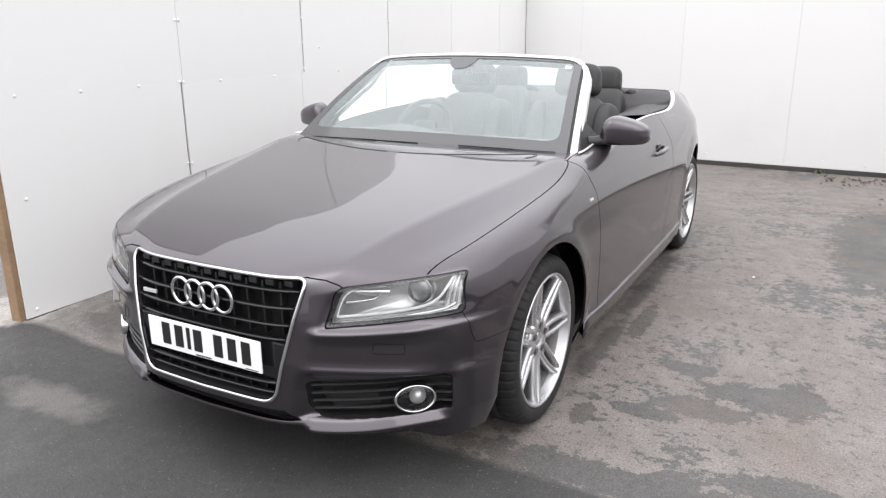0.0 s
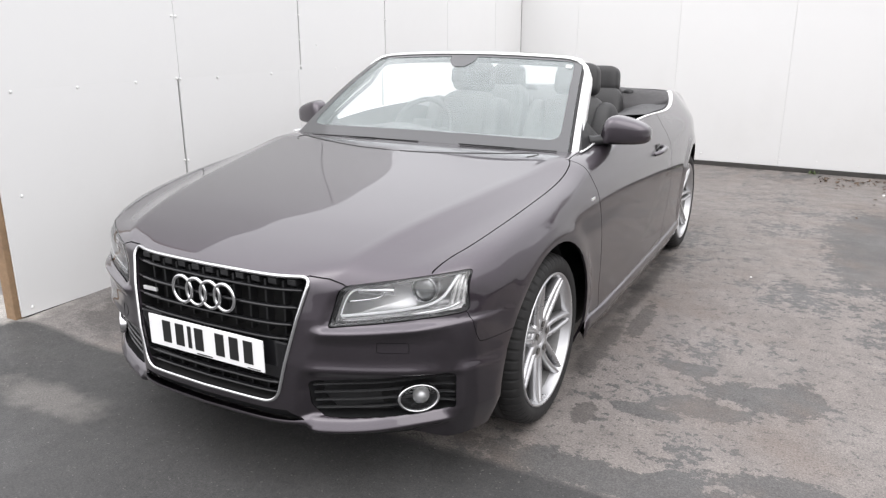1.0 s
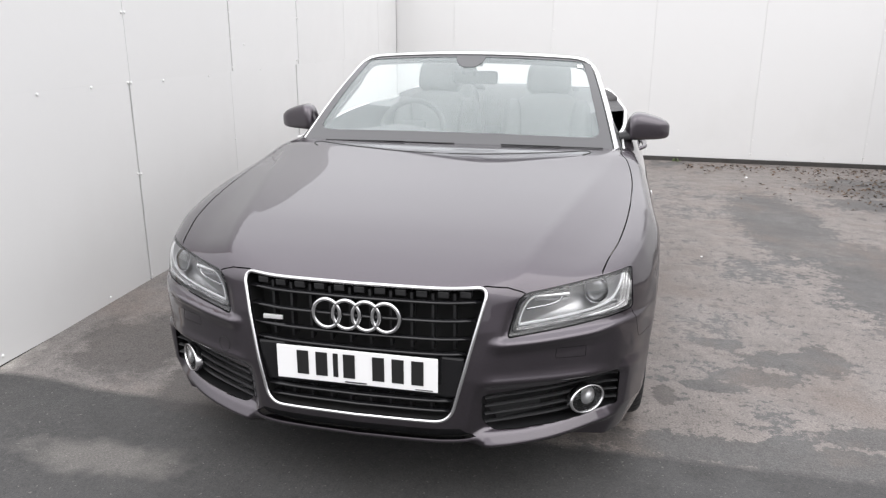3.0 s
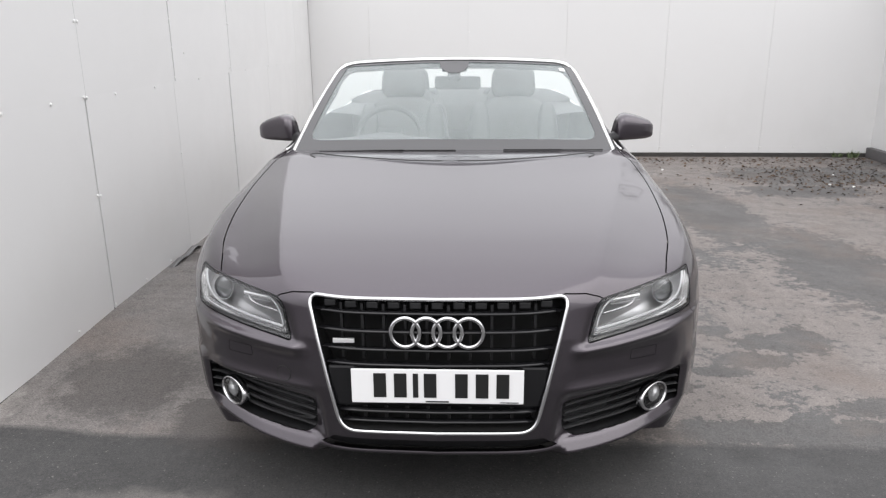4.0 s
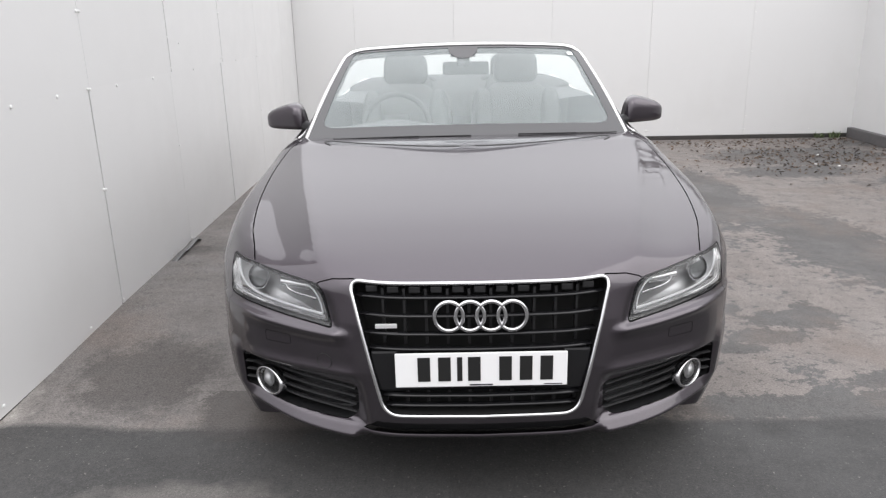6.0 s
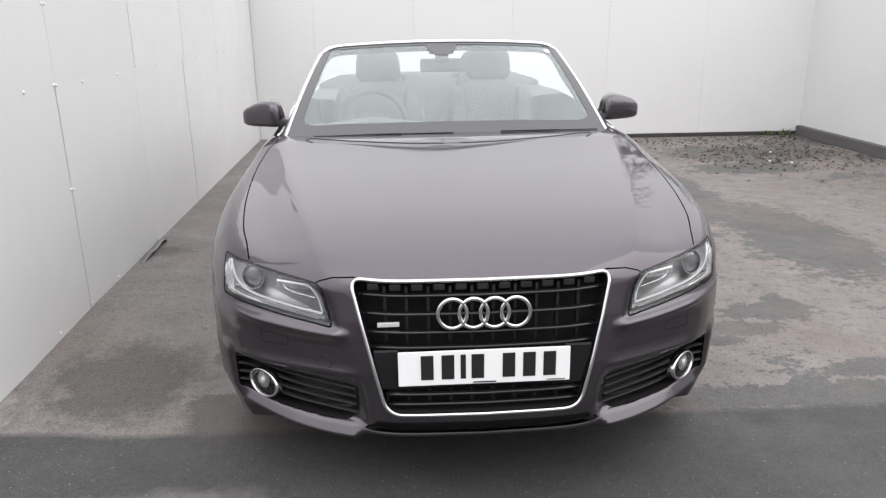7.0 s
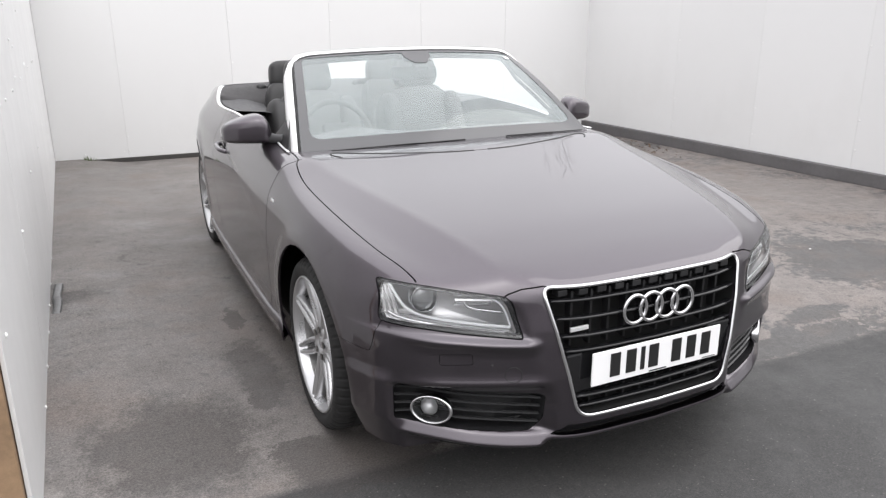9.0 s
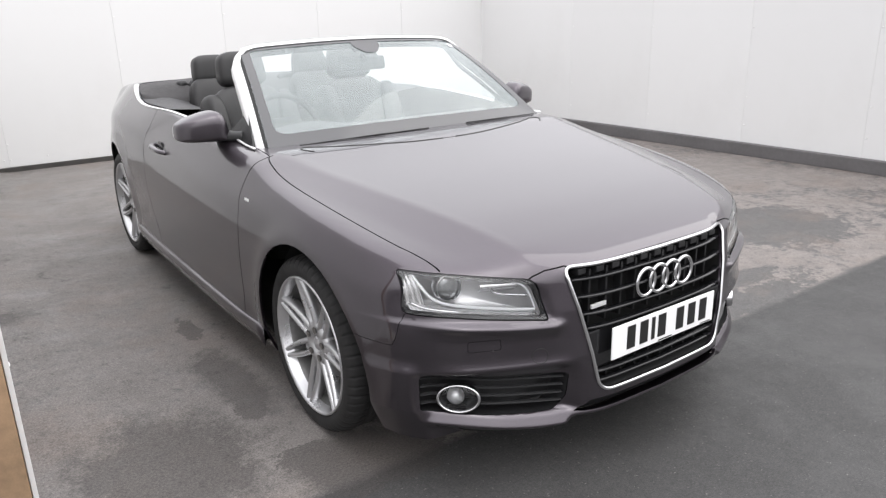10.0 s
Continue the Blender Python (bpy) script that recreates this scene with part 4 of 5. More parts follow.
def spoke_bm(a0):
    """One twin spoke: two close ribs that part a little towards the rim, joined by a web at the hub."""
    bm = bmesh.new()
    ca, sa = math.cos(a0), math.sin(a0)

    def put(h, r, t_):
        return bm.verts.new((h, r * ca - t_ * sa, r * sa + t_ * ca))

    for side in (-1, 1):
        rings_ = []
        for u in np.linspace(0, 1, 11):
            r = 0.052 + u * 0.198
            off = side * (0.0105 + 0.0125 * math.sin(math.pi * (0.18 + 0.76 * u)))
            h = -0.034 + 0.026 * u ** 1.4
            w = 0.0118 - 0.0015 * u
            rings_.append([put(h + dx, r, off + dw) for dx, dw in ((0.0, -w * 0.30), (0.0, w * 0.30), (-0.004, w * 0.75), (-0.012, w), (-0.040, w * 1.15), (-0.040, -w * 1.15), (-0.012, -w), (-0.004, -w * 0.75))])
        for A, B_ in zip(rings_, rings_[1:]):
            for k in range(8):
                bm.faces.new((A[k], A[(k + 1) % 8], B_[(k + 1) % 8], B_[k]))
    web = []
    for u in np.linspace(0, 0.32, 5):
        r, h = 0.052 + u * 0.198, -0.046 + 0.026 * u ** 1.4
        web.append([put(h, r, -0.014), put(h, r, 0.014), put(h - 0.02, r, 0.014), put(h - 0.02, r, -0.014)])
    for A, B_ in zip(web, web[1:]):
        for k in range(4):
            bm.faces.new((A[k], A[(k + 1) % 4], B_[(k + 1) % 4], B_[k]))
    bm.faces.new(web[-1])
    bmesh.ops.recalc_face_normals(bm, faces=bm.faces)
    return bm


def make_wheel(x, y, face, first):
    w = new("wheel")
    w.parent = car
    w.matrix_basis = pose(x, y, HUB, 0, 0, 0 if face > 0 else 180)
    if first:
        for ob in first.children:
            o = ob.copy()
            scene.collection.objects.link(o)
            o.parent = w
        return w
    part("tyre", wheel_bm_tyre(), RUBBER, w, "black low-profile tyre")
    part("rim", lathe([(0.262, -0.010), (0.262, -0.003), (0.258, 0.001), (0.253, -0.001), (0.250, -0.008), (0.246, -0.022), (0.240, -0.040)], 96), SILVER, w, "silver alloy rim")
    part("barrel", lathe([(0.241, -0.039), (0.228, -0.085), (0.222, -0.19), (0.250, -0.205)], 96), BARREL, w, "grey wheel barrel, darker than the rim")
    part("hub", lathe([(0.0, -0.050), (0.026, -0.049), (0.030, -0.046), (0.034, -0.036), (0.060, -0.033), (0.080, -0.037), (0.086, -0.046), (0.088, -0.075)], 42), SILVER, w)
    for k in range(7):
        part("twin_spoke", spoke_bm(2 * math.pi * k / 7 + 0.02), SILVER, w)
    for k in range(5):
        a = 2 * math.pi * k / 5 + 0.2
        b_ = lathe([(0.0, -0.031), (0.009, -0.031), (0.011, -0.034), (0.0135, -0.0300), (0.0145, -0.0295)], 14)
        bmesh.ops.translate(b_, vec=(0, 0.055 * math.cos(a), 0.055 * math.sin(a)), verts=b_.verts)
        part("wheel_bolt", b_, DISC, w)
    part("centre_cap", lathe([(0.0, -0.036), (0.022, -0.037), (0.027, -0.041), (0.028, -0.05)], 24), SILVER, w, "silver centre cap")
    part("brake_disc", lathe([(0.07, -0.10), (0.165, -0.10), (0.168, -0.104), (0.168, -0.125), (0.07, -0.125)], 48), DISC, w, "grey brake disc")
    return w


w0 = make_wheel(0.902, AX_F, 1, None)
for x, y, f in ((-0.902, AX_F, -1), (0.872, AX_R, 1), (-0.872, AX_R, -1)):
    make_wheel(x, y, f, w0)
for sx in (1, -1):
    for cy in (ARCH_F, ARCH_R):
        arch = lathe([(0.392, 0.845), (0.394, 0.60), (0.2, 0.60)], 48)
        bmesh.ops.scale(arch, vec=(sx, 1, 1), verts=arch.verts)
        bmesh.ops.translate(arch, vec=(0, cy, HUB), verts=arch.verts)
        bmesh.ops.delete(arch, geom=[v for v in arch.verts if v.co.z < (0.31 if cy < 2 else 0.36)], context="VERTS")
        part("arch_liner", arch, DARK, car, "black wheel arch liner")


# windscreen
def screen_point(u, v):
    x = (0.746 - 0.143 * v) * u
    y = 1.465 - 0.029 * (1 - u * u) + v * (0.590 - 0.067 * (1 - u * u))
    z = 0.938 + 0.366 * v + (1 - u * u) * (0.010 + 0.016 * v) + 0.020 * math.sin(math.pi * v)
    return Vector((x, y, z))


def screen_patch(us, vs_, lift=0.0):
    bm = bmesh.new()
    g = [[bm.verts.new(screen_point(u, v) + Vector((0, -0.6, 0.8)) * lift) for v in vs_] for u in us]
    for i in range(len(us) - 1):
        for j in range(len(vs_) - 1):
            bm.faces.new((g[i][j], g[i + 1][j], g[i + 1][j + 1], g[i][j + 1]))
    bm.normal_update()
    return bm


us, vv = np.linspace(-1, 1, 41), np.linspace(0, 1, 21)
pane = screen_patch(us, vv)
pane.faces.ensure_lookup_table()
if pane.faces[0].normal.z < 0:
    bmesh.ops.reverse_faces(pane, faces=pane.faces)
outer_f = list(pane.faces)
g = bmesh.ops.extrude_face_region(pane, geom=outer_f, use_keep_orig=True)
bmesh.ops.translate(pane, vec=(0, 0.0024, -0.0032), verts=[q for q in g["geom"] if isinstance(q, bmesh.types.BMVert)])
for f in pane.faces:
    f.material_index = 1
for f in outer_f:
    f.material_index = 0
bmesh.ops.recalc_face_normals(pane, faces=pane.faces)
windscreen = part("windscreen", pane, [SCREEN, SCREENIN], car, "green-tinted windscreen with a dark printed border")
windscreen.visible_shadow = False
frit = bmesh.new()
frit_in = rounded([(-0.94, 0.105), (0.94, 0.105), (0.94, 0.975), (-0.94, 0.975)], [0.09, 0.09, 0.05, 0.05], 8)
dense_in = []
for i, p in enumerate(frit_in):
    q = frit_in[(i + 1) % len(frit_in)]
    n = max(1, int(math.hypot(q[0] - p[0], q[1] - p[1]) / 0.04))
    dense_in += [(p[0] + (q[0] - p[0]) * k / n, p[1] + (q[1] - p[1]) * k / n) for k in range(n)]
rows_ = []
for u, v in dense_in:
    du, dv = u / 0.94, (v - 0.54) / 0.435
    k = 1 / max(abs(du), abs(dv))
    ou, ov = du * k, 0.5 + 0.5 * dv * k
    rows_.append([frit.verts.new(screen_point(u + (ou - u) * w_, v + (ov - v) * w_) + Vector((0, -0.6, 0.8)) * 0.002) for w_ in (0, 0.33, 0.67, 0.995)])
for A, B_ in zip(rows_, rows_[1:] + rows_[:1]):
    for k in range(3):
        frit.faces.new((A[k], A[k + 1], B_[k + 1], B_[k]))
bmesh.ops.recalc_face_normals(frit, faces=frit.faces)
part("printed_border", frit, FRIT, windscreen, "dark printed border with rounded inner corners")
edge = [screen_point(-1, v) for v in np.linspace(-0.01, 0.93, 20)] + [screen_point(u, 1.0) for u in np.linspace(-0.95, 0.95, 33)] + [screen_point(1, v) for v in np.linspace(0.93, -0.01, 20)]
edge = [Vector(p) for p in edge]
for _ in range(2):
    edge = [edge[0]] + [(edge[i - 1] + edge[i] * 2 + edge[i + 1]) / 4 for i in range(1, len(edge) - 1)] + [edge[-1]]


def frame_strip(o0, o1, h0, h1):
    """A strip beside the screen's edge, from o0 to o1 outwards and from h0 to h1 along the glass normal."""
    bm = bmesh.new()
    rows_ = []
    for i, p in enumerate(edge):
        d = (edge[min(i + 1, len(edge) - 1)] - edge[max(i - 1, 0)]).normalized()
        nrm = Vector((0, -0.55, 0.83))
        nrm = (nrm - d * nrm.dot(d)).normalized()
        slope = (o1 - o0) * 1.3 * (1 - min(1.0, abs(d.x) * 1.1))  # the pillars turn away more than the header
        thin = 1 - 0.6 * min(1.0, abs(d.x) * 1.1)  # the header is thinner than the pillars
        outw = d.cross(nrm) * -1
        if outw.dot(p - Vector((0, 1.8, 1.1))) < 0:
            outw = -outw
        rows_.append([bm.verts.new(p + outw * o + nrm * (h * thin if h < -0.05 else h)) for o, h in ((o0, h0), (o0, h1 - 0.004 - slope * 0.4), (o0 + (o1 - o0) * 0.4, h1 - slope * 0.8), (o1, h1 - 0.012 - slope * 1.5), (o1 + 0.004, h0))])
    for A, B_ in zip(rows_, rows_[1:]):
        for k in range(5):
            bm.faces.new((A[k], A[(k + 1) % 5], B_[(k + 1) % 5], B_[k]))
    bm.faces.new(rows_[0])
    bm.faces.new(rows_[-1][::-1])
    bmesh.ops.recalc_face_normals(bm, faces=bm.faces)
    return bm


part("screen_frame", frame_strip(0.012, 0.042, -0.085, 0.006), ALU, car, "bright aluminium windscreen frame")
part("screen_seal", frame_strip(-0.002, 0.0145, -0.088, 0.006), SEAL, car, "black rubber windscreen seal")
part("inner_pillar_trim", frame_strip(0.000, 0.020, -0.125, -0.086), BLACK, car, "black inner windscreen frame trim")


def deck_z(x, y):
    """The height of the body's upper face at x, y."""
    lo_, hi_ = 0.5, 1.4
    for _ in range(26):
        m_ = (lo_ + hi_) / 2
        if skin(np.array([x]), np.array([y]), np.array([m_]))[0] > 0:
            hi_ = m_
        else:
            lo_ = m_
    return lo_


def flank_x(y, z):
    """The half-width of the body at y, z."""
    lo_, hi_ = 0.3, 1.1
    for _ in range(26):
        m_ = (lo_ + hi_) / 2
        if skin(np.array([m_]), np.array([y]), np.array([z]))[0] > 0:
            hi_ = m_
        else:
            lo_ = m_
    return lo_


def flipped(bm):
    """The same mesh for the car's other side."""
    bmesh.ops.scale(bm, vec=(-1, 1, 1), verts=bm.verts)
    bmesh.ops.reverse_faces(bm, faces=bm.faces)
    return bm


def moved(bm, m):
    bmesh.ops.transform(bm, matrix=m, verts=bm.verts)
    return bm


# headlamps: bowl, projector, light strips
def lamp_point(x, z, d):
    return (x, nose_y(x, z) + d, z)


def lamp_bowl():
    bm = bmesh.new()
    c = np.mean([tuple(p) for p in LAMP], axis=0)
    rings_ = []
    for k, d in ((0.985, 0.010), (0.94, 0.035), (0.86, 0.075)):
        rings_.append([bm.verts.new(lamp_point(*(c + (np.array(p) - c) * k), d)) for p in LAMP])
    for A, B_ in zip(rings_, rings_[1:]):
        for k in range(len(A)):
            bm.faces.new((A[k], A[(k + 1) % len(A)], B_[(k + 1) % len(A)], B_[k]))
    mid = bm.verts.new(lamp_point(c[0], c[1], 0.09))
    for k in range(len(LAMP)):
        bm.faces.new((rings_[-1][k], rings_[-1][(k + 1) % len(LAMP)], mid))
    bmesh.ops.recalc_face_normals(bm, faces=bm.faces)
    return bm


def lamp_bezel():
    bm = bmesh.new()
    c = np.mean([tuple(p) for p in LAMP], axis=0)
    rings_ = []
    for inset, d in ((0.000, 0.003), (0.009, 0.004), (0.010, 0.020)):
        ring_ = []
        for p in LAMP:
            q = c - np.array(p)
            ring_.append(bm.verts.new(lamp_point(p[0] + inset * q[0] / abs(q).max() * 0.9, p[1] + inset * np.sign(q[1]) * min(1.0, abs(q[1]) / 0.03), d)))
        rings_.append(ring_)
    for A, B_ in zip(rings_, rings_[1:]):
        for k in range(len(A)):
            bm.faces.new((A[k], A[(k + 1) % len(A)], B_[(k + 1) % len(A)], B_[k]))
    bmesh.ops.recalc_face_normals(bm, faces=bm.faces)
    return bm


def strip(pts, r, d, flat=0.6, n=8):
    return sweep([lamp_point(p[0], p[1], d) for p in spline(pts, n)], r, sides=8, flat=flat, up=(0, 1, 0))


def disc_at(profile, centre_, normal, seg=40):
    """A turned shape whose axis points along normal."""
    q = Vector((1, 0, 0)).rotation_difference(Vector(normal).normalized()).to_matrix().to_4x4()
    return moved(lathe(profile, seg), Matrix.Translation(centre_) @ q)


for sgn in (1, -1):
    side_ = (lambda b: b) if sgn > 0 else flipped
    lamp = new("headlamp")
    lamp.parent = car
    part("bowl", side_(lamp_bowl()), LAMPDARK, lamp, "grey headlamp bowl")
    part("bezel", side_(lamp_bezel()), GLOSSBLACK, lamp, "gloss black headlamp border", smooth=False)
    part("light_strip", side_(strip([(0.787, 0.733), (0.778, 0.702), (0.758, 0.669), (0.722, 0.648), (0.66, 0.635), (0.57, 0.622), (0.484, 0.612)], 0.0048, 0.014)), DRL, lamp, "white running-light strip")
    part("light_strip", side_(strip([(0.618, 0.711), (0.575, 0.709), (0.540, 0.702), (0.512, 0.686), (0.494, 0.655), (0.484, 0.614)], 0.0030, 0.014)), DRL, lamp, "white running-light strip")
    part("chrome_fin", side_(strip([(0.606, 0.690), (0.596, 0.677), (0.570, 0.668), (0.50, 0.658)], 0.0042, 0.018)), CHROME, lamp)
    part("chrome_fin", side_(strip([(0.800, 0.650), (0.770, 0.634), (0.70, 0.621), (0.60, 0.607), (0.49, 0.594)], 0.0045, 0.020)), LAMPIN, lamp)
    pc = Vector(lamp_point(0.704, 0.693, 0.040))
    part("projector_ring", side_(disc_at([(0.0365, -0.03), (0.037, 0.010), (0.0385, 0.012), (0.040, 0.009), (0.040, -0.03)], pc, (0.25, -0.95, 0.1))), CHROME, lamp, "chrome projector ring")
    part("projector_lens", side_(disc_at([(0.0, 0.008), (0.015, 0.007), (0.028, 0.002), (0.034, -0.004), (0.037, -0.012)], pc, (0.25, -0.95, 0.1))), mat("projector_glass", (0.24, 0.245, 0.25), 0.06, 0.6) if sgn > 0 else bpy.data.materials["projector_glass"], lamp, "round glassy projector lens")
    prism = bmesh.new()
    rows_ = [[prism.verts.new(lamp_point(x_, z_, 0.020 + 0.009 * ((q % 2) if 0 < q < 7 else 0))) for q, x_ in enumerate(np.linspace(0.786 - (0.735 - z_) * 0.16, 0.812, 8))] for z_ in np.linspace(0.640, 0.735, 12)]
    for A, B_ in zip(rows_, rows_[1:]):
        for k in range(7):
            prism.faces.new((A[k], A[k + 1], B_[k + 1], B_[k]))
    bmesh.ops.recalc_face_normals(prism, faces=prism.faces)
    part("indicator_prism", side_(prism), AMBER, lamp, "clear ribbed indicator prism", smooth=False)
    glow = bmesh.new()
    rows_ = [[glow.verts.new(lamp_point(x_, z_, 0.050 - 0.020 * math.sin(math.pi * k_ / 6))) for k_, z_ in enumerate(np.linspace(0.672, 0.706, 7))] for x_ in np.linspace(0.525, 0.625, 10)]
    for A, B_ in zip(rows_, rows_[1:]):
        for k in range(6):
            glow.faces.new((A[k], A[k + 1], B_[k + 1], B_[k]))
    bmesh.ops.recalc_face_normals(glow, faces=glow.faces)
    part("dip_reflector", side_(glow), LAMPIN, lamp, "silver reflector")
    shelf = bmesh.new()
    rows_ = [[shelf.verts.new(lamp_point(x_, z_, d_)) for z_, d_ in ((0.5835 + (x_ - 0.46) * 0.105 + 0.010, 0.014), (0.5835 + (x_ - 0.46) * 0.105 + 0.020, 0.022), (0.600 + (x_ - 0.46) * 0.105 + 0.012, 0.030))] for x_ in np.linspace(0.475, 0.805, 26)]
    for A, B_ in zip(rows_, rows_[1:]):
        for k in range(2):
            shelf.faces.new((A[k], A[k + 1], B_[k + 1], B_[k]))
    bmesh.ops.recalc_face_normals(shelf, faces=shelf.faces)
    part("lower_reflector", side_(shelf), LAMPIN, lamp, "silver strip along the lamp's lower edge")

    # lower intake with slats and fog lamp
    duct = new("side_intake")
    duct.parent = car
    bk = bmesh.new()
    ring_ = [bk.verts.new(lamp_point(p[0], p[1], 0.075)) for p in INTAKE]
    rim_ = [bk.verts.new(lamp_point(p[0], p[1], 0.004)) for p in INTAKE]
    bk.faces.new(ring_)
    for k in range(len(ring_)):
        bk.faces.new((rim_[k], rim_[(k + 1) % len(ring_)], ring_[(k + 1) % len(ring_)], ring_[k]))
    bmesh.ops.recalc_face_normals(bk, faces=bk.faces)
    part("duct", side_(bk), BLACK, duct, "black intake duct", smooth=False)
    for z in (0.288, 0.317, 0.346, 0.375):
        part("slat", side_(sweep([lamp_point(x, z + 0.030 * (x - 0.42) / 0.38, 0.010) for x in np.linspace(0.392, 0.795, 12)], 0.010, sides=6, flat=0.30)), SLAT, duct, smooth=False)
    fc, fn = Vector((0.704, 0.246, 0.336)), Vector((0.66, -0.75, 0.06))
    fog = new("fog_lamp")
    fog.parent = car
    wide = Matrix.Translation(fc) @ Matrix.Rotation(math.atan2(0.75, 0.66), 4, "Z").inverted() @ Matrix.Diagonal((1, 1.56, 1.08, 1)) @ Matrix.Rotation(math.atan2(0.75, 0.66), 4, "Z") @ Matrix.Translation(-fc)
    part("chrome_ring", side_(moved(disc_at([(0.038, -0.006), (0.0385, 0.003), (0.0405, 0.0055), (0.0435, 0.004), (0.045, -0.001), (0.0445, -0.02)], fc, fn), wide)), CHROME, fog, "chrome fog lamp ring")
    part("fog_bowl", side_(moved(disc_at([(0.0, -0.040), (0.018, -0.036), (0.032, -0.02), (0.039, -0.002)], fc, fn), wide)), GLOSSBLACK, fog, "dark fog lamp bowl")
    part("fog_reflector", side_(disc_at([(0.0, -0.008), (0.012, -0.010), (0.022, -0.018), (0.027, -0.030)], fc + Vector((0.012, 0.0, 0.004)), fn)), LAMPDARK, fog, "silver fog lamp bulb shield")
    fl = part("fog_lens", side_(moved(disc_at([(0.0, 0.006), (0.02, 0.0055), (0.034, 0.003), (0.0385, 0.000)], fc, fn), wide)), LENS, fog, "clear fog lamp lens")
    fl.visible_shadow = False

    # door mirror
    mirror = new("door_mirror")
    mirror.parent = car
    bm = bmesh.new()
    bmesh.ops.create_uvsphere(bm, u_segments=40, v_segments=24, radius=1.0)
    for v in bm.verts:
        p = v.co.copy()
        q = Vector((math.copysign(abs(p.x) ** 0.50, p.x), math.copysign(abs(p.y) ** 0.55, p.y), math.copysign(abs(p.z) ** (0.55 if p.z > 0 else 0.34), p.z)))
        out_ = (q.x + 1) / 2
        rise = 0.090 - 0.052 * out_ ** 1.5
        drop = 0.052 - 0.006 * out_
        slant = 0.018 * (1 - out_) * q.z
        v.co = Vector((0.896 + 0.106 * q.x + slant, 1.815 + (0.092 * (1 - 0.25 * out_) if q.y < 0 else 0.030) * q.y + 0.050 * out_, 1.002 + (rise if q.z > 0 else drop) * q.z))
    cap_lo = [f for f in bm.faces if f.calc_center_median().z < 0.962]
    for f in cap_lo:
        f.material_index = 1
    swung = Matrix.Translation((0.010 * sgn, -0.014, -0.006))
    ob = part("mirror_housing", moved(side_(bm), swung), [PAINT, BLACK], mirror, "body-coloured mirror housing with a black lower edge")
    part("mirror_glass", moved(side_(disc_at([(0.0, 0.0), (0.045, 0.0), (0.052, -0.003)], Vector((0.898, 1.858, 1.003)), (0.1, 1, 0))), swung), MIRRORGLASS, mirror, "mirror glass")
    part("mirror_arm", side_(sweep(spline([(0.755, 1.70, 0.968), (0.79, 1.735, 0.966), (0.84, 1.79, 0.978)], 6), 0.030, sides=12, flat=0.8)), BLACK, mirror, "black mirror arm")
    sail = bmesh.new()
    tri = [(0.785, 1.535, 0.940), (0.772, 1.84, 0.968), (0.722, 1.715, 1.075)]
    va = [sail.verts.new(p) for p in tri]
    vb = [sail.verts.new((p[0] - 0.022, p[1], p[2])) for p in tri]
    sail.faces.new(va), sail.faces.new(vb[::-1])
    for k in range(3):
        sail.faces.new((va[k], vb[k], vb[(k + 1) % 3], va[(k + 1) % 3]))
    bmesh.ops.recalc_face_normals(sail, faces=sail.faces)
    part("mirror_base", side_(sail), BLACK, mirror, "black triangular mirror foot", smooth=False)

    # handle, skirt, wing badge
    hx = flank_x(2.52, 0.815)
    hd = new("door_handle")
    hd.parent = car
    part("handle_bar", side_(sweep(spline([(hx - 0.004, 2.42, 0.806), (hx + 0.022, 2.455, 0.813), (hx + 0.026, 2.52, 0.818), (hx + 0.022, 2.585, 0.822), (hx - 0.004, 2.62, 0.822)], 6), 0.016, sides=10, flat=0.75)), PAINT, hd)
    # the recess's shade is a flat black disc on the door skin
    part("handle_recess", side_(moved(lathe([(0.0, 0.001), (0.05, 0.001), (0.06, -0.002)], 28), pose(hx, 2.52, 0.815) @ Matrix.Diagonal((1, 1.1, 0.62, 1)))), GLOSSBLACK, hd, "flat black disc for the shaded recess behind the handle")
    sk = bmesh.new()
    rows_ = []
    for y in np.linspace(1.262, 3.27, 26):
        x_ = flank_x(y, 0.30)
        end = min(1.0, (y - 1.255) / 0.08, (3.30 - y) / 0.08)
        rows_.append([sk.verts.new((x_ + dx * end, y, z)) for dx, z in ((-0.03, 0.281), (0.003, 0.279), (0.007, 0.274), (0.008, 0.245), (0.002, 0.212), (-0.04, 0.200))])
    for A, B_ in zip(rows_, rows_[1:]):
        for k in range(5):
            sk.faces.new((A[k], B_[k], B_[k + 1], A[k + 1]))
    sk.faces.new(rows_[0]), sk.faces.new(rows_[-1])
    bmesh.ops.recalc_face_normals(sk, faces=sk.faces)
    part("side_skirt", side_(sk), PAINT, car, "body-coloured side skirt")
    bx = flank_x(1.315, 0.79)
    part("wing_badge", side_(moved(box_bm(-0.002, 0.002, -0.020, 0.020, -0.005, 0.005, bevel=0.001), pose(bx + 0.001, 1.315, 0.79, 0, -6, 0))), ALU, car, "small silver wing badge", smooth=False)

# round cover of the towing eye, beside the washer cover on one side only
tow = [(-0.488 + 0.024 * math.cos(a), nose_y(0.488 - 0.024 * math.cos(a), 0.468 + 0.024 * math.sin(a)) - 0.0005, 0.468 + 0.024 * math.sin(a)) for a in np.linspace(0, 6.28318, 33)[:-1]]
part("towing_eye_cover", sweep(tow, 0.0011, closed=True, sides=5, up=(0, 1, 0)), SEAL, car, "round shut line of the towing eye cover")

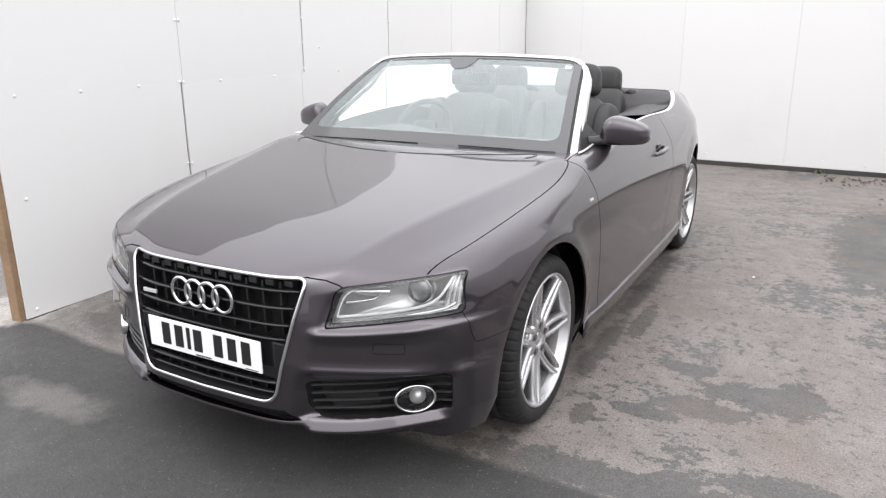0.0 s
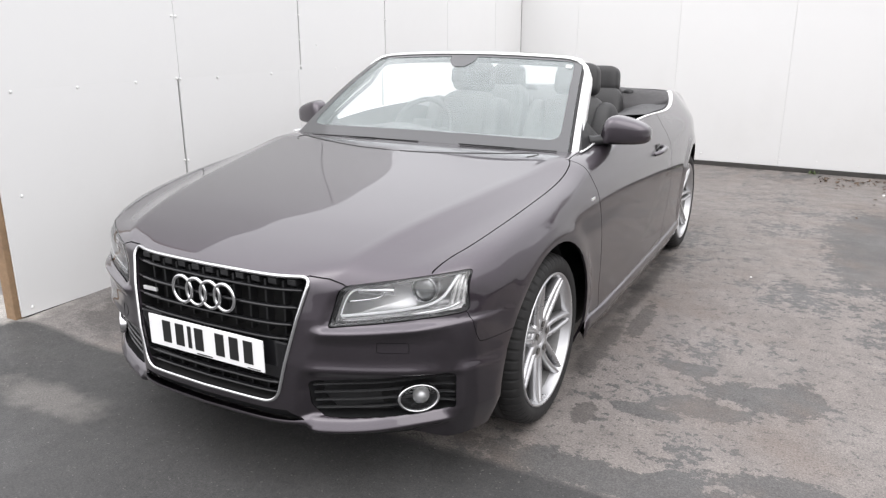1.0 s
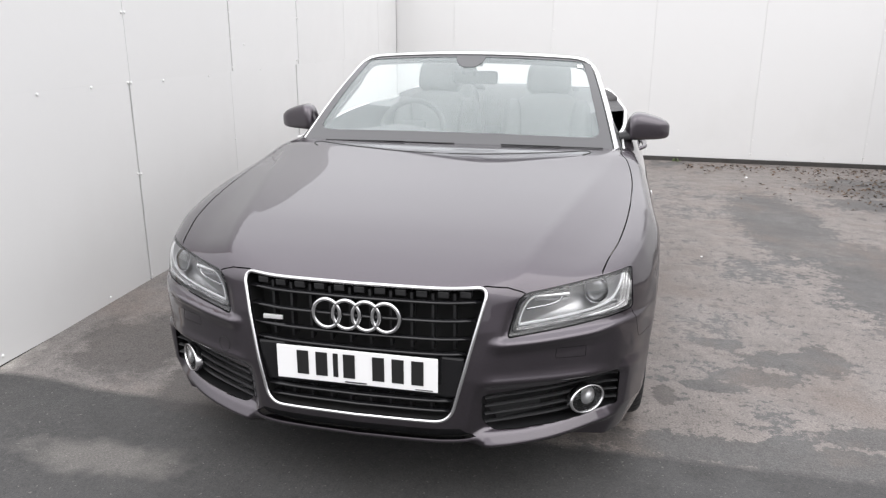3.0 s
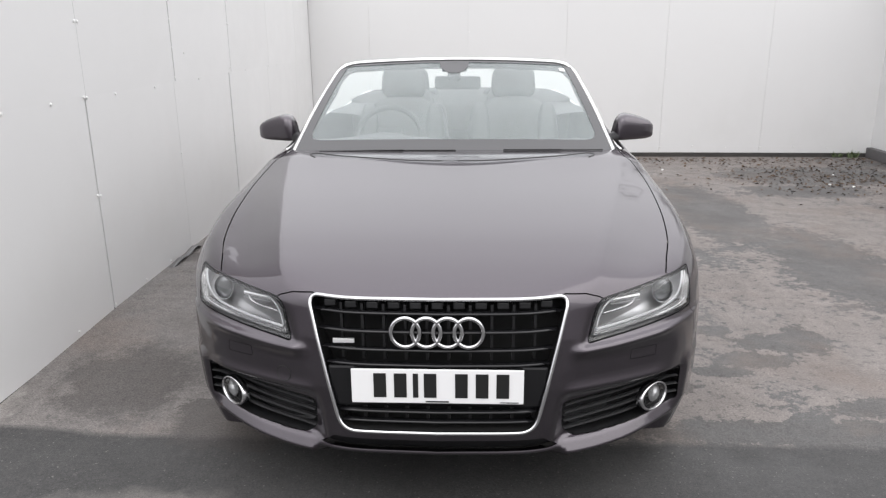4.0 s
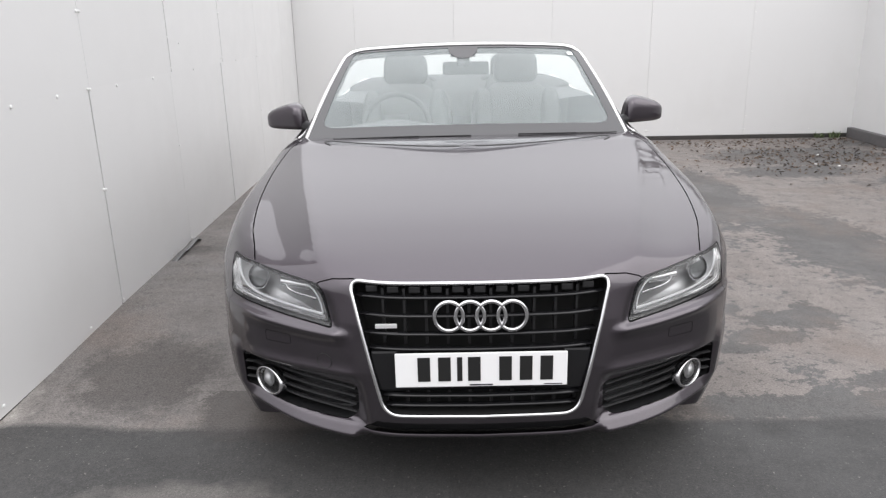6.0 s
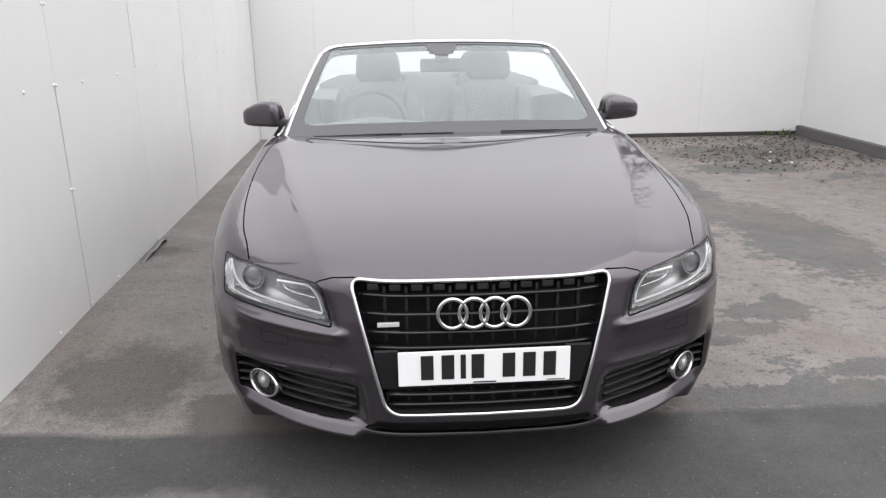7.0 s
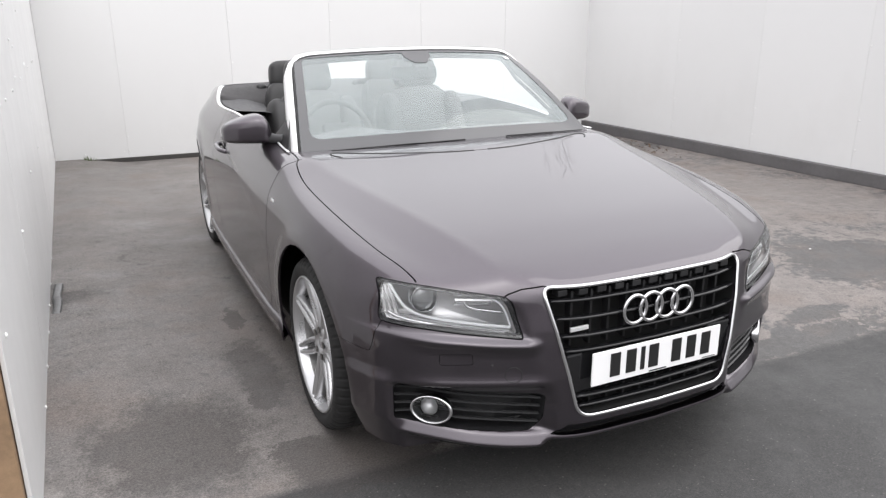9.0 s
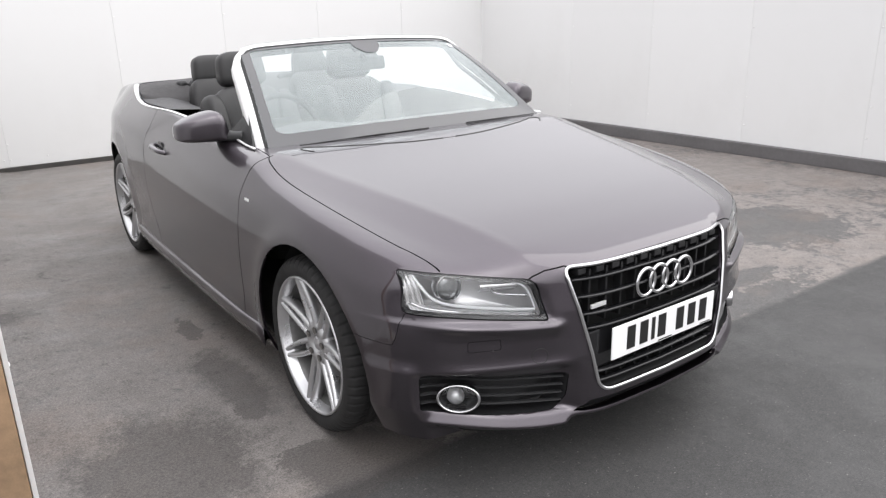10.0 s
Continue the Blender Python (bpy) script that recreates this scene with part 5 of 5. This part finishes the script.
# bright belt moulding round the cockpit opening
half_line = [p for p in CABIN if p[1] > 1.62 and p[0] > -0.005]
pts = []
for i, p in enumerate(half_line[:-1]):
    q = half_line[i + 1]
    n = max(1, int(np.hypot(*(np.array(q) - np.array(p))) / 0.04))
    pts += [(p[0] + (q[0] - p[0]) * k / n, p[1] + (q[1] - p[1]) * k / n) for k in range(n)]
for sgn in (1, -1):
    rail = [(sgn * (x + 0.002), y, deck_z(x + 0.004, y) + 0.001) for x, y in pts if y < 3.72]
    part("belt_moulding", sweep(rail, lambda u: 0.009 + 0.008 * max(0.0, u - 0.55) / 0.45, sides=8, flat=0.4), ALU, car, "bright aluminium belt moulding")
    part("belt_seal", sweep([(x - sgn * 0.026, y - 0.008, z + 0.001) for x, y, z in rail if y > 2.75], 0.009, sides=6, flat=0.6), SEAL, car, "black rubber belt seal")
    part("sill_moulding", sweep([(sgn * (0.792 - 0.02 * (y - 1.52)), y, deck_z(0.785, y) + 0.006) for y in np.linspace(1.50, 1.70, 8)], 0.006, sides=6, flat=0.7), ALU, car, "thin bright strip under the mirror foot")

# cockpit tub and folded-top cover
tub = bmesh.new()
line = [p for p in CABIN if p[0] > -0.005]
ring0 = [(x, y) for x, y in [tuple(p) for p in line]]
full = ring0 + [(-x, y) for x, y in ring0[::-1]]
top_r = [tub.verts.new((x, y, deck_z(abs(x) + 0.004, y) - 0.006)) for x, y in full]
low_r = [tub.verts.new((x * 0.93, min(y, 3.55), 0.42)) for x, y in full]
for k in range(len(full)):
    tub.faces.new((top_r[k], top_r[(k + 1) % len(full)], low_r[(k + 1) % len(full)], low_r[k]))
tub.faces.new(low_r)
bmesh.ops.recalc_face_normals(tub, faces=tub.faces)
part("cockpit_lining", tub, LEATHER, car, "black cockpit lining", smooth=False)
cover = bmesh.new()
nx, ny = 28, 14
gridc = []
for i in range(nx + 1):
    u = -1 + 2 * i / nx
    row = []
    for j in range(ny + 1):
        v = j / ny
        y = 3.28 + (3.99 - 3.28) * v
        hw = np.interp(y, [p[1] for p in half_line], [p[0] for p in half_line]) - 0.012
        hw = max(0.05, hw)
        x = u * hw
        row.append(cover.verts.new((x, y, deck_z(abs(x) * 0.98, y) - 0.004 - 0.085 * (1 - u ** 10) * (1 - min(1, v * 3.4)) ** 1.5 + 0.022 * (1 - u * u) * math.sin(math.pi * min(1, v * 1.1)))))
    gridc.append(row)
for i in range(nx):
    for j in range(ny):
        cover.faces.new((gridc[i][j], gridc[i + 1][j], gridc[i + 1][j + 1], gridc[i][j + 1]))
lip_ = [cover.verts.new(row[0].co + Vector((0, -0.006, -0.34))) for row in gridc]
for i in range(nx):
    cover.faces.new((gridc[i][0], gridc[i + 1][0], lip_[i + 1], lip_[i]))
bmesh.ops.recalc_face_normals(cover, faces=cover.faces)
part("tonneau_cover", cover, FABRIC, car, "dark grey cover over the folded soft top")

# grey side trims that fall from the belt line to the rear seats
for sgn in (1, -1):
    trim = bmesh.new()
    rows_ = []
    for y in np.linspace(2.62, 3.56, 15):
        hw = np.interp(y, [p[1] for p in half_line], [p[0] for p in half_line]) - 0.010
        top_ = deck_z(hw, y)
        rows_.append([trim.verts.new((sgn * x, y, z)) for x, z in ((hw, top_ - 0.008), (hw - 0.06, top_ - 0.014), (hw - 0.16, top_ - 0.022), (hw - 0.27, top_ - 0.048), (hw - 0.31, top_ - 0.12), (hw - 0.32, 0.5))])
    for A, B_ in zip(rows_, rows_[1:]):
        for k in range(5):
            trim.faces.new((A[k], B_[k], B_[k + 1], A[k + 1]))
    bmesh.ops.recalc_face_normals(trim, faces=trim.faces)
    part("rear_side_trim", trim, DASH, car, "grey rear side trim")
    part("belt_guide", moved(cushion(0.07, 0.08, 0.08, 0.7), pose(sgn * 0.47, 3.47, 1.03)), BLACK, car, "black seat belt guide")

# dashboard and steering wheel (right-hand drive)
dash = bmesh.new()
rows_ = []
for x in np.linspace(-0.72, 0.72, 25):
    hump = 0.035 * math.exp(-(((x + 0.37) / 0.17) ** 2))
    rows_.append([dash.verts.new((x, y, z)) for y, z in ((1.42, 0.86), (1.56, 0.905), (1.74, 0.925 + hump * 0.5), (1.90, 0.935 + hump), (1.99, 0.915 + hump), (2.02, 0.86), (1.97, 0.70), (1.92, 0.5))])
for A, B_ in zip(rows_, rows_[1:]):
    for k in range(7):
        dash.faces.new((A[k], B_[k], B_[k + 1], A[k + 1]))
bmesh.ops.recalc_face_normals(dash, faces=dash.faces)
part("dashboard", dash, DASH, car, "dark grey dashboard")
steer = new("steering_wheel")
steer.parent = car
steer.matrix_basis = pose(-0.37, 2.13, 0.905, 0, 0, 0) @ pose(0, 0, 0, 62, 0, 0)
part("steering_rim", sweep([(0.182 * math.cos(a), 0.182 * math.sin(a), 0) for a in np.linspace(0, 6.28318, 49)[:-1]], 0.016, closed=True, sides=10), LEATHER, steer, "black leather steering wheel rim")
part("steering_boss", box_bm(-0.075, 0.075, -0.075, 0.06, -0.03, 0.02, bevel=0.02, seg=3), BLACK, steer, "steering wheel boss")
for a in (0, 180, 270):
    part("steering_spoke", moved(box_bm(0.06, 0.175, -0.018, 0.018, -0.012, 0.008, bevel=0.006), pose(0, 0, 0, 0, 0, a)), BLACK, steer)

# interior mirror and sensor housing on the glass
inm = new("interior_mirror")
inm.parent = car
part("mirror_shell", moved(box_bm(-0.122, 0.122, -0.022, 0.012, -0.034, 0.034, bevel=0.02, seg=3), pose(0.015, 2.00, 1.215, -8, 0, -6)), BLACK, inm, "black mirror shell")
part("mirror_stalk", sweep([(0.01, 1.97, 1.285), (0.012, 1.985, 1.25), (0.015, 1.99, 1.22)], 0.012), BLACK, inm)
sens = screen_patch(np.linspace(-0.105, 0.105, 9), np.linspace(0.80, 0.99, 6), -0.012)
bmesh.ops.delete(sens, geom=[v for v in sens.verts if v.co.z < 1.285 and abs(v.co.x) > 0.045], context="VERTS")
bmesh.ops.solidify(sens, geom=sens.faces, thickness=0.02)
part("sensor_housing", sens, BLACK, inm, "black sensor housing")


# seats
def seat(x, y, front=True):
    s = new("front_seat" if front else "rear_seat")
    s.parent = car
    s.matrix_basis = pose(x, y, 0)
    tilt = -17
    part("seat_cushion", moved(cushion(0.50, 0.52, 0.18), pose(0, -0.22, 0.56, 6, 0, 0)), LEATHER, s)
    back_h = 0.64 if front else 0.56
    part("seat_back", moved(cushion(0.47 if front else 0.34, 0.15, back_h, 0.52 if front else 0.42, 0.92), pose(0, 0.08, 0.77 if front else 0.82, tilt, 0, 0)), LEATHER, s)
    for sx in (-1, 1):
        if front:
            part("seat_bolster", moved(cushion(0.14, 0.22, back_h * 0.93, 0.62, 0.85), pose(sx * 0.218, 0.050, 0.755, tilt, sx * -4, sx * -8)), LEATHER, s)
        part("headrest_post", sweep([(sx * 0.065, 0.15, 1.0), (sx * 0.065, 0.185, 1.11)], 0.007), CHROME, s, "chrome headrest post")
    zc = 1.165 if front else 1.135
    part("headrest", moved(cushion(0.285 if front else 0.245, 0.125, 0.195 if front else 0.175, 0.50, 0.90), pose(0, 0.20 if front else 0.17, zc, -10, 0, 0)), LEATHER, s, "padded black leather headrest")
    return s


for x in (-0.345, 0.345):
    seat(x, 2.56)
for x in (-0.335, 0.335):
    seat(x, 3.12, False)
for x in (-0.30, 0.30):
    part("roll_hoop", sweep(spline([(x - 0.13, 3.42, 0.95), (x - 0.125, 3.43, 1.02), (x - 0.09, 3.44, 1.055), (x + 0.09, 3.44, 1.055), (x + 0.125, 3.43, 1.02), (x + 0.13, 3.42, 0.95)], 6), 0.022, sides=8), BLACK, car, "black roll hoop cover")

# dark tube along the fold line before the windscreen, for the gap's shade
for sx in (1, -1):
    part("bonnet_seal", sweep([(sx * p[0], p[1], deck_z(abs(p[0]), p[1]) - 0.0015) for p in FOLD if p[0] >= -0.001], 0.0045, sides=6), SEAL, car, "dark tube painted in for the shade in the shut line")

# dark print over the sensors, below the header
prt = bmesh.new()
prt.faces.new([prt.verts.new(screen_point(u, v) + Vector((0, -0.6, 0.8)) * 0.0024) for u, v in rounded([(-0.125, 0.985), (0.125, 0.985), (0.12, 0.92), (0.055, 0.83), (-0.055, 0.83), (-0.12, 0.92)], [0.005, 0.005, 0.04, 0.03, 0.03, 0.04], 4)])
part("sensor_print", prt, FRIT, windscreen, "dark print over the sensors", smooth=False)
# seal under the windscreen's lower edge
part("screen_base_seal", sweep([screen_point(u, 0.0) + Vector((0, -0.003, -0.005)) for u in np.linspace(-1, 1, 41)], 0.003, sides=8), SEAL, car, "dark seal under the windscreen")

# wipers
for pts in (([(-0.62, 1.450, 0.944), (-0.30, 1.428, 0.952), (0.02, 1.420, 0.955)]), ([(0.24, 1.424, 0.955), (0.45, 1.436, 0.953), (0.70, 1.452, 0.951)])):
    wp = new("wiper")
    wp.parent = car
    c_ = spline(pts, 8)
    part("wiper_blade", sweep(c_, 0.0028, sides=6), SEAL, wp, "black wiper blade")
    part("wiper_arm", sweep([(p[0], p[1] - 0.012, p[2] + 0.004) for p in c_[:11]], 0.004, sides=6, flat=0.6), BLACK, wp)
st = screen_patch(np.linspace(0.88, 0.925, 3), np.linspace(0.88, 0.925, 3), 0.0035)
part("screen_sticker", st, PLATE, windscreen, "small white sticker")

# the body sits a little nose-down on its wheels
for ob in [o for o in car.children_recursive if o.type == "MESH"]:
    if ob.parent.name.startswith(("wheel", "number_plate")) or ob.name.startswith("number_plate"):
        continue
    m = ob.matrix_basis if ob.parent is car else ob.parent.matrix_basis @ ob.matrix_basis
    at = np.empty(len(ob.data.vertices) * 3)
    ob.data.vertices.foreach_get("co", at)
    at = np.c_[at.reshape(-1, 3), np.ones(len(at) // 3)] @ np.array(m).T
    at[:, 2] += 0.010 * np.clip(at[:, 1], 0, 3) * np.clip((at[:, 2] - 0.3) / 0.5, 0, 1)
    ob.data.vertices.foreach_set("co", np.ascontiguousarray((at @ np.array(m.inverted()).T)[:, :3]).ravel())
    ob.data.update()
